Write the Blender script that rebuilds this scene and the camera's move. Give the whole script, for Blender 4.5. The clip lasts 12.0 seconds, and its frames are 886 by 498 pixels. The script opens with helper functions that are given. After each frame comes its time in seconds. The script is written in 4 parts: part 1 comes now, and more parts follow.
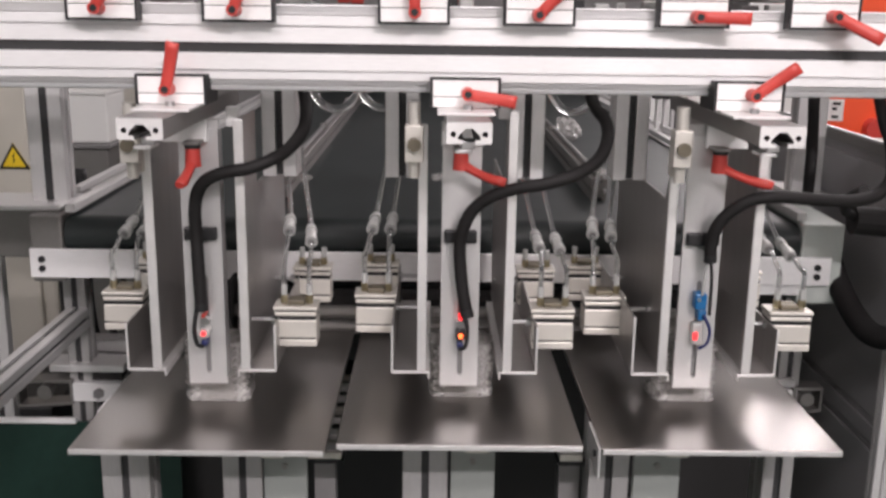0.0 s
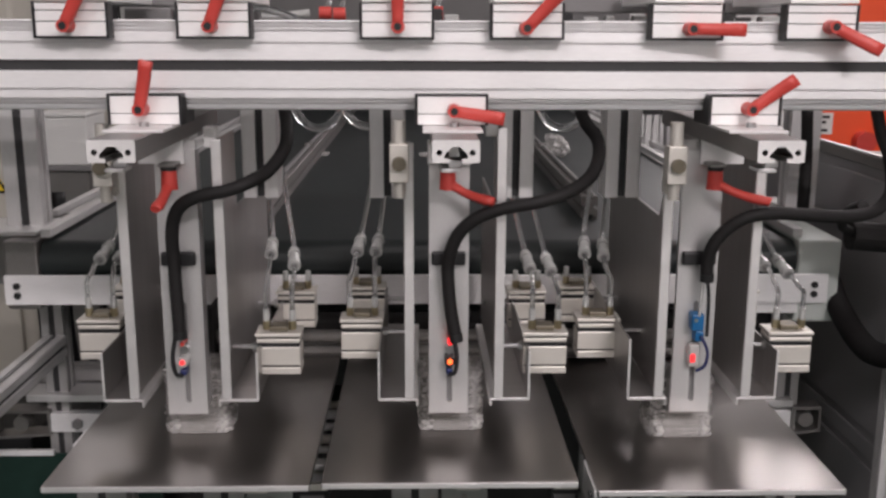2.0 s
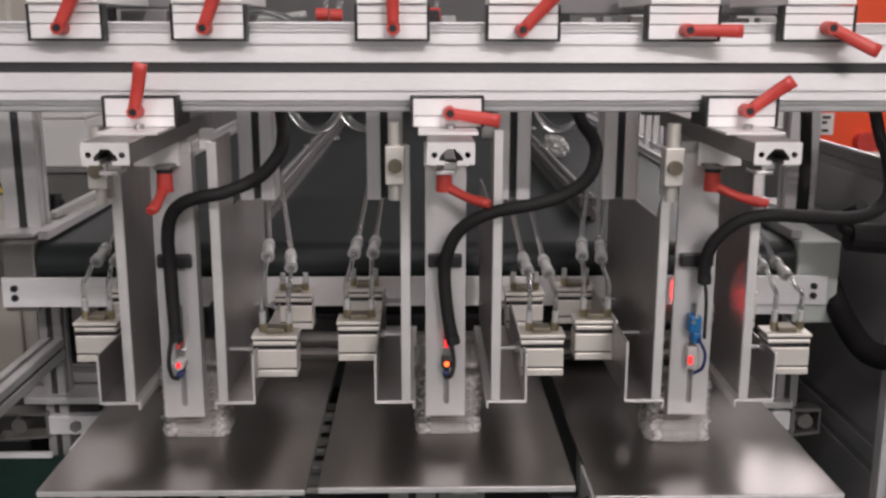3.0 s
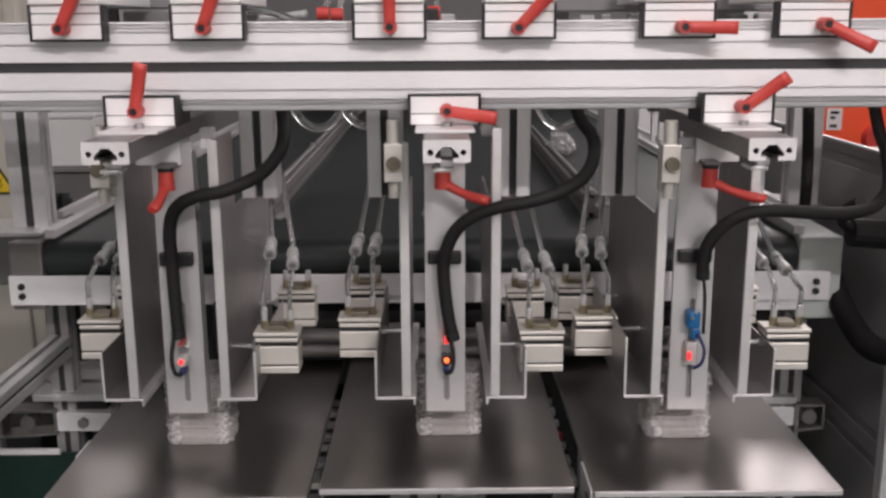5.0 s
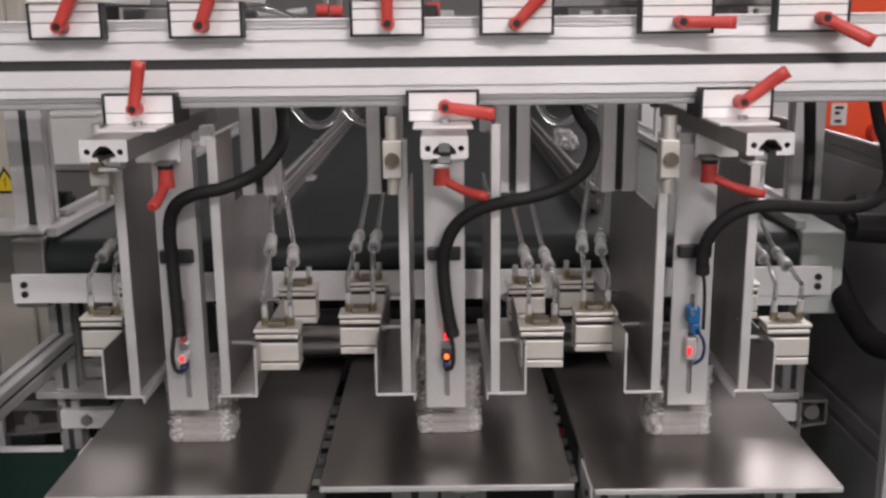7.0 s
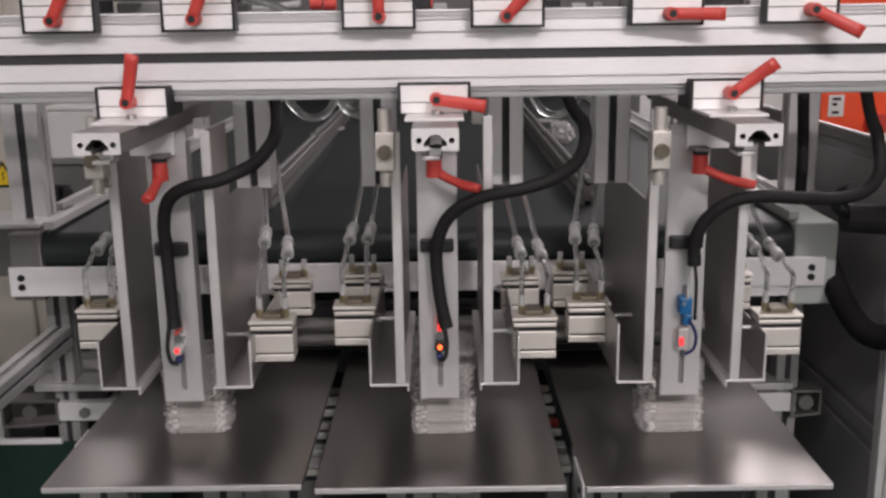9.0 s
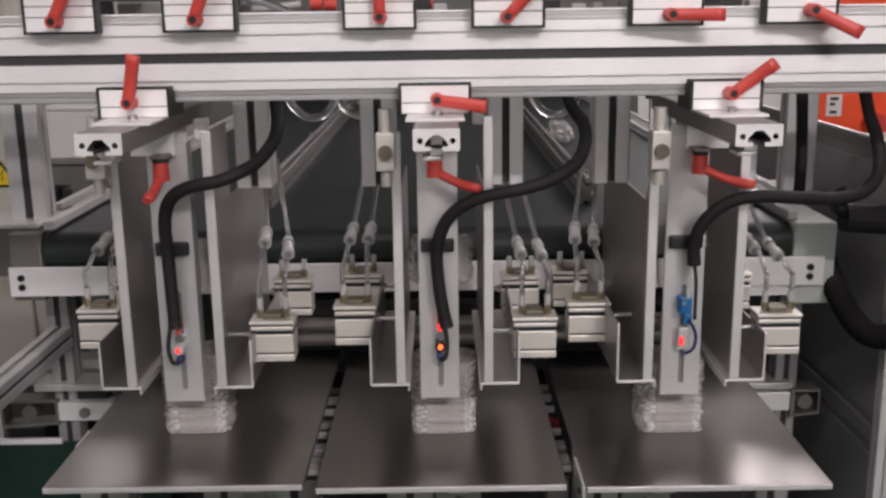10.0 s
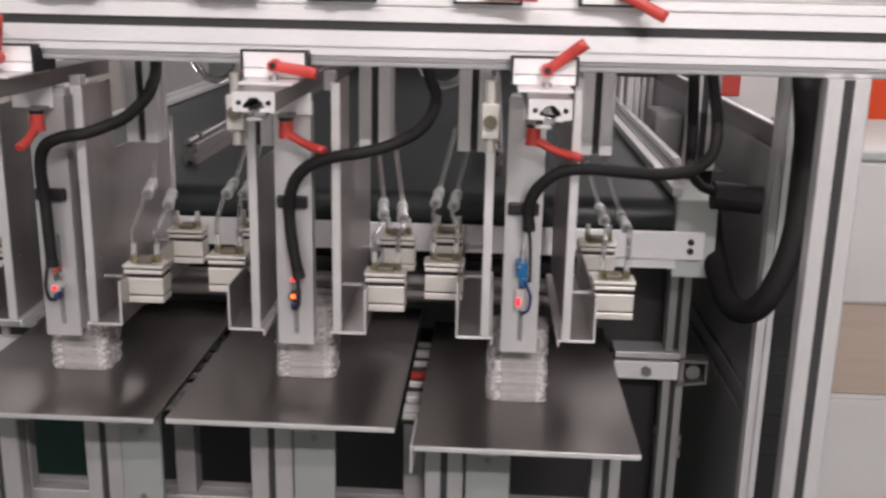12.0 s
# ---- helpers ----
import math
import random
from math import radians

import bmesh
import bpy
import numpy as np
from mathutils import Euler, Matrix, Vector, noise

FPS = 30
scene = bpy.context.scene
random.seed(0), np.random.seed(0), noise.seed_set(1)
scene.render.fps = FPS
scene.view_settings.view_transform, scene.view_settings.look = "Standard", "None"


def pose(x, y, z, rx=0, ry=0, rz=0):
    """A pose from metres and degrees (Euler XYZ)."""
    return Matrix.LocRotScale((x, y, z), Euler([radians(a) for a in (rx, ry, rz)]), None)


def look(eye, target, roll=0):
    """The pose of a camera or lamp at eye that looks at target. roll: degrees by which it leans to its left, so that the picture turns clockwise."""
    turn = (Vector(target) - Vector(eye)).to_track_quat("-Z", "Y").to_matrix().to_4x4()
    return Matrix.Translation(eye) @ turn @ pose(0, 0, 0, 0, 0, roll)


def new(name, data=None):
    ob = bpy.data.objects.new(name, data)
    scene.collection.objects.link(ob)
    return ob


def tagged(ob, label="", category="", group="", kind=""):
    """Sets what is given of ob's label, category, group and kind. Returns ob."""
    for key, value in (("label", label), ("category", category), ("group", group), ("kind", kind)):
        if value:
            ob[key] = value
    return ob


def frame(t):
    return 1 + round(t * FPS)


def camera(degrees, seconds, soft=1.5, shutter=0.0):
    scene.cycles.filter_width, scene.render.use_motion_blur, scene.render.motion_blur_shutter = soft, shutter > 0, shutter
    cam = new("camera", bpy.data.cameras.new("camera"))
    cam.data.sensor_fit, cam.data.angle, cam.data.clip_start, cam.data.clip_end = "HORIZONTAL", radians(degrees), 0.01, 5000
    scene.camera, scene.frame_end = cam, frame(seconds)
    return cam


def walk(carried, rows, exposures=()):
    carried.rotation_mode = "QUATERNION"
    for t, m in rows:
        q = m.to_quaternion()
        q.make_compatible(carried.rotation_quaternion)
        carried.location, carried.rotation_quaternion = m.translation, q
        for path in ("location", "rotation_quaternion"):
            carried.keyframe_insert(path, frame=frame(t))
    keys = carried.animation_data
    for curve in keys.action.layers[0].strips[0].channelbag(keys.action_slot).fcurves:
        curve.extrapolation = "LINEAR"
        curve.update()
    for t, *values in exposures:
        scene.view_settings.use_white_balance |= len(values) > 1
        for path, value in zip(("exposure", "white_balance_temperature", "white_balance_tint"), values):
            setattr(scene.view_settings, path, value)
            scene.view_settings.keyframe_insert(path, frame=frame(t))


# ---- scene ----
cam = camera(48.1, 12.0, soft=2.7, shutter=0.2)
PATH = [
    (0, (0.025, -0.081, 1.356), (0.046, 1.862, 0.882), 0.8),
    (0.3, (0.02, -0.056, 1.349), (0.043, 1.904, 0.966), 0.9),
    (0.5, (0.021, -0.045, 1.356), (0.056, 1.914, 0.956), 0.6),
    (0.8, (0.016, -0.043, 1.351), (0.068, 1.914, 0.941), 0.5),
    (1, (0.021, -0.041, 1.35), (0.074, 1.91, 0.914), 0.6),
    (1.5, (0.025, -0.042, 1.35), (0.067, 1.907, 0.906), 0.6),
    (2, (0.027, -0.045, 1.352), (0.07, 1.906, 0.913), 0.2),
    (2.5, (0.029, -0.045, 1.353), (0.073, 1.906, 0.915), 0.1),
    (3, (0.033, -0.042, 1.353), (0.071, 1.909, 0.915), 0.1),
    (5, (0.046, -0.049, 1.354), (0.059, 1.901, 0.911), -0.3),
    (5.5, (0.048, -0.05, 1.354), (0.059, 1.9, 0.91), -0.4),
    (6, (0.051, -0.051, 1.354), (0.057, 1.899, 0.911), -0.5),
    (6.5, (0.051, -0.051, 1.354), (0.053, 1.899, 0.908), -0.5),
    (7, (0.053, -0.05, 1.353), (0.053, 1.899, 0.905), -0.6),
    (9, (0.061, -0.056, 1.353), (0.059, 1.89, 0.891), -0.8),
    (9.5, (0.059, -0.056, 1.354), (0.058, 1.889, 0.891), -0.7),
    (10, (0.058, -0.058, 1.354), (0.061, 1.888, 0.891), -0.8),
    (10.5, (0.06, -0.058, 1.353), (0.067, 1.888, 0.891), -0.9),
    (11, (0.084, -0.075, 1.353), (0.078, 1.867, 0.876), -0.6),
    (11.3, (0.116, -0.084, 1.356), (0.084, 1.857, 0.873), 0.4),
    (11.5, (0.147, -0.093, 1.356), (0.075, 1.844, 0.865), 0.2),
    (11.7, (0.189, -0.107, 1.351), (0.09, 1.819, 0.828), 0.4),
    (12, (0.27, -0.128, 1.36), (0.179, 1.802, 0.84), 1.2),
]
walk(cam, [(t, look(eye, target, roll)) for t, eye, target, roll in PATH],
     exposures=[(0.0, 0.33), (0.3, 0.08), (0.5, -0.12), (0.8, -0.12), (2.0, -0.09), (6.5, -0.08), (9.0, -0.12), (11.4, -0.10), (12.0, 0.16)])

# ---------------------------------------------------------------- world and light
world = bpy.data.worlds.new("world")
scene.world = world
world.use_nodes = True
world.node_tree.nodes["Background"].inputs[0].default_value = (1.0, 0.93, 0.93, 1)
world.node_tree.nodes["Background"].inputs[1].default_value = 0.03


def area(name, m, sx, sy, watts, colour=(1.0, 0.905, 0.925)):
    lamp = bpy.data.lights.new(name, "AREA")
    lamp.shape, lamp.size, lamp.size_y, lamp.energy, lamp.color = "RECTANGLE", sx, sy, watts, colour
    ob = new(name, lamp)
    ob.matrix_world = m
    return ob


# ceiling tubes in the hall: two behind the camera, others over the machine and beyond it (x, y, watts)
TUBES = [(-1.1, -1.6, 46), (1.2, -2.3, 156), (0.1, 0.35, 9), (-1.9, 2.6, 3), (1.9, 2.2, 24), (2.2, 5.6, 70), (2.9, 4.8, 66), (-2.3, 5.3, 13)]
for x, y, watts in TUBES:
    area("tube_light", pose(x, y, 3.17), 1.2, 0.9 if y > 4 else 0.16, watts)


# ---------------------------------------------------------------- materials
def material(name, colour, rough=0.5, metal=0.0, vary=0.12, scale=30.0, bump=0.0, bump_scale=400.0, stretch=(1, 1, 1), rough_vary=0.1,
             emit=0.0, transmission=0.0, alpha=1.0, coat=0.0, random_tint=0.0, aniso=0.0, depth=0.0006):
    mat = bpy.data.materials.new(name)
    mat.use_nodes = True
    nodes, links = mat.node_tree.nodes, mat.node_tree.links
    bsdf = nodes["Principled BSDF"]
    bsdf.inputs["Metallic"].default_value = metal
    bsdf.inputs["Roughness"].default_value = rough
    bsdf.inputs["Transmission Weight"].default_value = transmission
    bsdf.inputs["Coat Weight"].default_value = coat
    bsdf.inputs["Alpha"].default_value = alpha
    bsdf.inputs["Anisotropic"].default_value = aniso
    coords = nodes.new("ShaderNodeTexCoord")
    mapping = nodes.new("ShaderNodeMapping")
    mapping.inputs["Scale"].default_value = stretch
    links.new(coords.outputs["Object"], mapping.inputs["Vector"])
    big = nodes.new("ShaderNodeTexNoise")
    big.inputs["Scale"].default_value = scale
    big.inputs["Detail"].default_value = 4
    links.new(mapping.outputs["Vector"], big.inputs["Vector"])
    fine = nodes.new("ShaderNodeTexNoise")
    fine.inputs["Scale"].default_value = bump_scale
    fine.inputs["Detail"].default_value = 3
    links.new(mapping.outputs["Vector"], fine.inputs["Vector"])
    both = nodes.new("ShaderNodeMath")
    both.operation = "ADD"
    links.new(big.outputs["Fac"], both.inputs[0])
    links.new(fine.outputs["Fac"], both.inputs[1])
    half = nodes.new("ShaderNodeMath")
    half.operation = "MULTIPLY"
    half.inputs[1].default_value = 0.5
    links.new(both.outputs[0], half.inputs[0])
    ramp = nodes.new("ShaderNodeValToRGB")
    lo = [max(0.0, c * (1 - vary)) for c in colour]
    hi = [min(1.0, c * (1 + vary)) for c in colour]
    ramp.color_ramp.elements[0].position, ramp.color_ramp.elements[1].position = 0.32, 0.68
    ramp.color_ramp.elements[0].color, ramp.color_ramp.elements[1].color = (*lo, 1), (*hi, 1)
    links.new(half.outputs[0], ramp.inputs[0])
    out = ramp.outputs[0]
    if random_tint:
        info = nodes.new("ShaderNodeObjectInfo")
        span = nodes.new("ShaderNodeMapRange")
        span.inputs["To Min"].default_value, span.inputs["To Max"].default_value = 1 - random_tint, 1 + random_tint
        links.new(info.outputs["Random"], span.inputs["Value"])
        hsv = nodes.new("ShaderNodeHueSaturation")
        links.new(span.outputs[0], hsv.inputs["Value"])
        links.new(out, hsv.inputs["Color"])
        out = hsv.outputs[0]
    links.new(out, bsdf.inputs["Base Color"])
    if rough_vary:
        span = nodes.new("ShaderNodeMapRange")
        span.inputs["To Min"].default_value, span.inputs["To Max"].default_value = max(0.03, rough - rough_vary), min(1, rough + rough_vary)
        links.new(half.outputs[0], span.inputs["Value"])
        links.new(span.outputs[0], bsdf.inputs["Roughness"])
    if bump:
        relief = nodes.new("ShaderNodeBump")
        relief.inputs["Strength"].default_value, relief.inputs["Distance"].default_value = bump, depth
        links.new(half.outputs[0], relief.inputs["Height"])
        links.new(relief.outputs[0], bsdf.inputs["Normal"])
    if emit:
        bsdf.inputs["Emission Color"].default_value = (*colour, 1)
        bsdf.inputs["Emission Strength"].default_value = emit
    return mat


# one aluminium in two tones: ALU has the front light in its colour, ALU_UP is dimmer
ALU = material("anodised_aluminium_lit", (0.93, 0.925, 0.925), 0.42, 0.30, 0.05, 8, 0.06, 500, (0.15, 1, 1))
ALU_UP = material("anodised_aluminium_dim", (0.72, 0.715, 0.71), 0.42, 0.5, 0.06, 8, 0.06, 500, (1, 1, 0.15))
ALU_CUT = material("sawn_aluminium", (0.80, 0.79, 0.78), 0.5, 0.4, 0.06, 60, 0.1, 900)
BLOCK = material("bright_aluminium_block", (0.92, 0.915, 0.905), 0.45, 0.2, 0.04, 20, 0.06, 700, (0.2, 1, 1))
# dark strips laid inside slots and grooves stand for the shade in them
SLOT = material("recess_shade_dark", (0.035, 0.035, 0.036), 0.6, 0, 0.15, 20)
BLACK = material("black_plastic", (0.012, 0.012, 0.013), 0.5, 0, 0.2, 60, 0.1, 900)
HOSE = material("black_corrugated_hose", (0.007, 0.006, 0.006), 0.72, 0, 0.2, 60, 0.15, 700)
RED = material("red_lever_plastic", (0.58, 0.062, 0.050), 0.42, 0, 0.12, 40, 0.2, 900)
STEEL = material("brushed_stainless_plate", (0.385, 0.37, 0.355), 0.31, 1.0, 0.03, 3, 0.008, 300, (8, 0.8, 1), 0.02)
SHEET = material("stainless_sheet", (0.47, 0.455, 0.445), 0.44, 0.95, 0.10, 9, 0.08, 300, (1, 14, 0.8), 0.07)
# paler than the sheet and plate that it borders
EDGE = material("bright_steel_edge", (0.84, 0.83, 0.82), 0.42, 0.7, 0.06, 60, 0.1, 900)
# aluminium darkened in its base colour for the shade on the arms' sides
ARM = material("shaded_aluminium_arm", (0.27, 0.26, 0.25), 0.42, 0.7, 0.12, 14, 0.08, 500, (1, 0.2, 1))
POST = material("satin_aluminium_bar", (0.66, 0.655, 0.65), 0.42, 0.65, 0.07, 12, 0.06, 600, (3, 3, 0.4))
CYL = material("cylinder_body_aluminium", (0.69, 0.665, 0.61), 0.45, 0.45, 0.06, 40, 0.1, 900, (0.3, 1, 1))
CYLTOP = material("cylinder_cover_bronze_tone", (0.17, 0.15, 0.11), 0.45, 0.5, 0.15, 60, 0.1, 700)
BRASS = material("brass_fitting", (0.46, 0.40, 0.26), 0.35, 0.9, 0.1, 60)
CHROME = material("polished_rod", (0.5, 0.5, 0.5), 0.32, 1.0, 0.05, 60)
CABINET = material("dark_grey_cabinet_paint", (0.29, 0.285, 0.29), 0.5, 0, 0.08, 5, 0.1, 700)
# darker copies of GREYBOX and ALU_UP, with the shade under the tables in the colour
PLATE = material("shaded_grey_plate_paint", (0.27, 0.29, 0.275), 0.55, 0, 0.08, 14, 0.1, 900)
COLUMN = material("shaded_aluminium_column", (0.42, 0.415, 0.41), 0.5, 0.4, 0.08, 8, 0.06, 500, (1, 1, 0.15))
NAVY = material("navy_cable_boot", (0.012, 0.020, 0.10), 0.45, 0, 0.1, 60)
CHARCOAL = material("charcoal_sheet", (0.022, 0.021, 0.021), 0.6, 0, 0.15, 6, 0.1, 500)
CONN = material("milky_connector_plastic", (0.62, 0.63, 0.61), 0.25, 0, 0.10, 60, 0.1, 900, transmission=0.35)
TUBE = material("clear_tubing", (0.82, 0.84, 0.84), 0.10, 0, 0.04, 40, 0, 400, transmission=0.93)
FILM = material("smooth_clear_film", (0.70, 0.68, 0.655), 0.26, 0.0, 0.10, 40, 0.25, 160, alpha=0.40, random_tint=0.10, depth=0.0010)
FILM_END = material("crinkled_clear_film", (0.80, 0.785, 0.765), 0.17, 0.0, 0.10, 40, 0.8, 150, random_tint=0.08, depth=0.0022)


def uneven_alpha(mat, lo, hi, scale, stretch):
    """Film that is clear in places and milky in others."""
    nodes, links = mat.node_tree.nodes, mat.node_tree.links
    coords = nodes.new("ShaderNodeTexCoord")
    mapping = nodes.new("ShaderNodeMapping")
    mapping.inputs["Scale"].default_value = stretch
    links.new(coords.outputs["Object"], mapping.inputs["Vector"])
    noise = nodes.new("ShaderNodeTexNoise")
    noise.inputs["Scale"].default_value = scale
    noise.inputs["Detail"].default_value = 5
    links.new(mapping.outputs["Vector"], noise.inputs["Vector"])
    span = nodes.new("ShaderNodeMapRange")
    span.inputs["From Min"].default_value, span.inputs["From Max"].default_value = 0.38, 0.66
    span.inputs["To Min"].default_value, span.inputs["To Max"].default_value = lo, hi
    links.new(noise.outputs["Fac"], span.inputs["Value"])
    links.new(span.outputs[0], nodes["Principled BSDF"].inputs["Alpha"])


uneven_alpha(FILM_END, 0.18, 0.72, 120, (1, 1, 1.2))
BELT = material("dark_green_belt", (0.017, 0.023, 0.023), 0.45, 0, 0.25, 6, 0.2, 800)
GREYBOX = material("grey_green_painted_steel", (0.52, 0.56, 0.53), 0.5, 0, 0.06, 12, 0.1, 900)
GREYDARK = material("dark_grey_painted_panel", (0.21, 0.205, 0.205), 0.55, 0, 0.10, 5, 0.1, 700)
CREAM = material("cream_painted_steel", (0.56, 0.535, 0.47), 0.5, 0, 0.05, 4, 0.1, 700)
WHITEP = material("white_painted_box", (0.75, 0.75, 0.73), 0.45, 0, 0.04, 9, 0.05, 700)
ORANGE = material("orange_red_panel", (0.90, 0.10, 0.03), 0.45, 0, 0.06, 9, 0.05, 700)
BLUE = material("blue_sensor_body", (0.006, 0.115, 0.30), 0.4, 0, 0.1, 60)
LED = material("red_indicator", (1.0, 0.03, 0.035), 0.4, 0, 0, emit=1.3)
LEDO = material("orange_red_indicator", (1.0, 0.14, 0.03), 0.4, 0, 0, emit=2.6)
YELLOW = material("yellow_sign", (0.85, 0.60, 0.02), 0.5, 0, 0.04, 30)
FLOOR = material("green_epoxy_floor", (0.014, 0.036, 0.028), 0.35, 0, 0.2, 2, 0.2, 60)
WALL = material("off_white_wall", (0.56, 0.555, 0.54), 0.85, 0, 0.04, 2, 0.2, 120)
CEIL = material("ceiling_paint", (0.60, 0.60, 0.59), 0.9, 0, 0.05, 2)
CARTON = material("cardboard", (0.56, 0.46, 0.38), 0.8, 0, 0.08, 9, 0.2, 300, (1, 1, 6))
GLOWTUBE = material("lit_tube", (1.0, 0.98, 0.95), 0.5, 0, 0, emit=4.0)


# ---------------------------------------------------------------- mesh helpers
def box(bm, x0, x1, y0, y1, z0, z1, bevel=0.0):
    made = bmesh.ops.create_cube(bm, size=1.0, matrix=Matrix.LocRotScale(((x0 + x1) / 2, (y0 + y1) / 2, (z0 + z1) / 2), None, (x1 - x0, y1 - y0, z1 - z0)))
    if bevel:
        edges = {e for v in made["verts"] for e in v.link_edges}
        bmesh.ops.bevel(bm, geom=list(edges), offset=bevel, segments=2, affect="EDGES", profile=0.5)
    return bm


def cyl(bm, a, b, r, r2=None, n=16):
    a, b = Vector(a), Vector(b)
    m = Matrix.Translation((a + b) / 2) @ (b - a).to_track_quat("Z", "Y").to_matrix().to_4x4()
    bmesh.ops.create_cone(bm, cap_ends=True, segments=n, radius1=r, radius2=r if r2 is None else r2, depth=(b - a).length, matrix=m)
    return bm


def smooth(points, per=8):
    """Catmull-Rom through the points."""
    p = [Vector(q) for q in points]
    p = [2 * p[0] - p[1], *p, 2 * p[-1] - p[-2]]
    out = []
    for i in range(1, len(p) - 2):
        for k in range(per):
            t = k / per
            a, b, c, d = p[i - 1:i + 3]
            out.append(0.5 * (2 * b + (c - a) * t + (2 * a - 5 * b + 4 * c - d) * t * t + (3 * b - a - 3 * c + d) * t ** 3))
    return out + [p[-2]]


def tube(bm, points, r, n=10, per=8, ridge=0.0):
    """A round tube along a smooth line; ridge: rings on it, as on corrugated hose."""
    line = smooth(points, per)
    if ridge:
        dense = []
        for a, b in zip(line, line[1:]):
            k = max(1, round((b - a).length / 0.0012))
            dense += [a.lerp(b, i / k) for i in range(k)]
        line = dense + [line[-1]]
    rings, side = [], None
    for i, p in enumerate(line):
        way = (line[min(i + 1, len(line) - 1)] - line[max(i - 1, 0)]).normalized()
        side = (side - way * side.dot(way)).normalized() if side else way.orthogonal().normalized()
        up = way.cross(side)
        rr = r + (ridge if ridge and i % 2 else 0)
        rings.append([bm.verts.new(p + rr * (math.cos(a) * side + math.sin(a) * up)) for a in (2 * math.pi * k / n for k in range(n))])
    for a, b in zip(rings, rings[1:]):
        for k in range(n):
            f = bm.faces.new((a[k], a[(k + 1) % n], b[(k + 1) % n], b[k]))
            f.smooth = True
    bm.faces.new(rings[0][::-1])
    bm.faces.new(rings[-1])
    return bm


def loop_edges(bm, pts):
    vs = [bm.verts.new((x, y, 0)) for x, y in pts]
    return [bm.edges.new((vs[i], vs[(i + 1) % len(vs)])) for i in range(len(vs))]


def ring(x, y, r, n=10):
    return [(x + r * math.cos(2 * math.pi * k / n), y + r * math.sin(2 * math.pi * k / n)) for k in range(n)]


def extrude(outline, holes, length, m):
    """A plate or bar: the outline with its holes, drawn out by length along z, then moved by m."""
    bm = bmesh.new()
    edges = loop_edges(bm, outline)
    for hole in holes:
        edges += loop_edges(bm, hole)
    bmesh.ops.triangle_fill(bm, edges=edges, use_beauty=True, use_dissolve=False)
    made = bmesh.ops.extrude_face_region(bm, geom=list(bm.faces))
    bmesh.ops.translate(bm, verts=[v for v in made["geom"] if isinstance(v, bmesh.types.BMVert)], vec=(0, 0, length))
    bmesh.ops.recalc_face_normals(bm, faces=bm.faces)
    bmesh.ops.transform(bm, matrix=m, verts=bm.verts)
    return bm


def slotted(w, h, per_x=(0,), per_y=(0,), slot=0.0085, lip=0.003, cave=0.016, deep=0.010, bottom_only=False, groove=()):
    """The outline of an extrusion w by h: T-slots in the sides along x (at the offsets per_x) and along y (per_y)."""
    out = []
    sides = [((-w / 2, -h / 2), (1, 0), w, per_x), ((w / 2, -h / 2), (0, 1), h, per_y), ((w / 2, h / 2), (-1, 0), w, per_x), ((-w / 2, h / 2), (0, -1), h, per_y)]
    for k, ((x, y), (dx, dy), size, offsets) in enumerate(sides):
        nx, ny = -dy, dx
        put = lambda s, d: out.append((x + dx * s + nx * d, y + dy * s + ny * d))
        c = min(0.0012, size * 0.05)
        put(c, 0)
        marks = [(o, "slot") for o in offsets if not (bottom_only and k != 0)]
        if k in (1, 3):
            marks += [(g, "groove") for g in groove]
        for o, what in sorted(((o if k < 2 else -o, w_) for o, w_ in marks)):
            s = size / 2 + o
            if what == "groove":
                put(s - 0.0011, 0), put(s - 0.0010, 0.0060), put(s + 0.0010, 0.0060), put(s + 0.0011, 0)
                continue
            put(s - slot / 2, 0), put(s - slot / 2, lip), put(s - cave / 2, lip), put(s - cave / 2, lip + 0.003)
            put(s - slot / 3, deep), put(s + slot / 3, deep), put(s + cave / 2, lip + 0.003), put(s + cave / 2, lip)
            put(s + slot / 2, lip), put(s + slot / 2, 0)
        put(size - c, 0)
    return out


X_AXIS = Matrix(((0, 0, 1, 0), (1, 0, 0, 0), (0, 1, 0, 0), (0, 0, 0, 1)))   # outline in y, z; drawn out along x
Y_AXIS = Matrix(((1, 0, 0, 0), (0, 0, 1, 0), (0, 1, 0, 0), (0, 0, 0, 1)))   # outline in x, z; drawn out along y
Z_AXIS = Matrix.Identity(4)


def thing(name, at, label, category, group="", kind=""):
    ob = new(name)
    ob.empty_display_size = 0.02
    ob.location = at
    return tagged(ob, label, category, group, kind)


def origin(ob):
    p = Vector(ob.location)
    while ob.parent:
        ob = ob.parent
        p += Vector(ob.location)
    return p


def part(name, bm, mat, parent=None, label=""):
    """Links a bmesh, given in the world's places, as one mesh under a thing or a part."""
    me = bpy.data.meshes.new(name)
    if parent:
        bmesh.ops.translate(bm, verts=bm.verts, vec=-origin(parent))
    bm.to_mesh(me)
    bm.free()
    for m in (mat if isinstance(mat, (list, tuple)) else [mat]):
        me.materials.append(m)
    ob = new(name, me)
    if parent:
        ob.parent = parent
    if label:
        tagged(ob, label)
    return ob


def solid(name, bm, mat, label, category, group="", kind=""):
    """A thing of a single mesh, its origin at its base."""
    lo = Vector([min(v.co[k] for v in bm.verts) for k in range(3)])
    hi = Vector([max(v.co[k] for v in bm.verts) for k in range(3)])
    base = Vector(((lo.x + hi.x) / 2, (lo.y + hi.y) / 2, lo.z))
    bmesh.ops.translate(bm, verts=bm.verts, vec=-base)
    ob = part(name, bm, mat)
    ob.location = base
    return tagged(ob, label, category, group, kind)


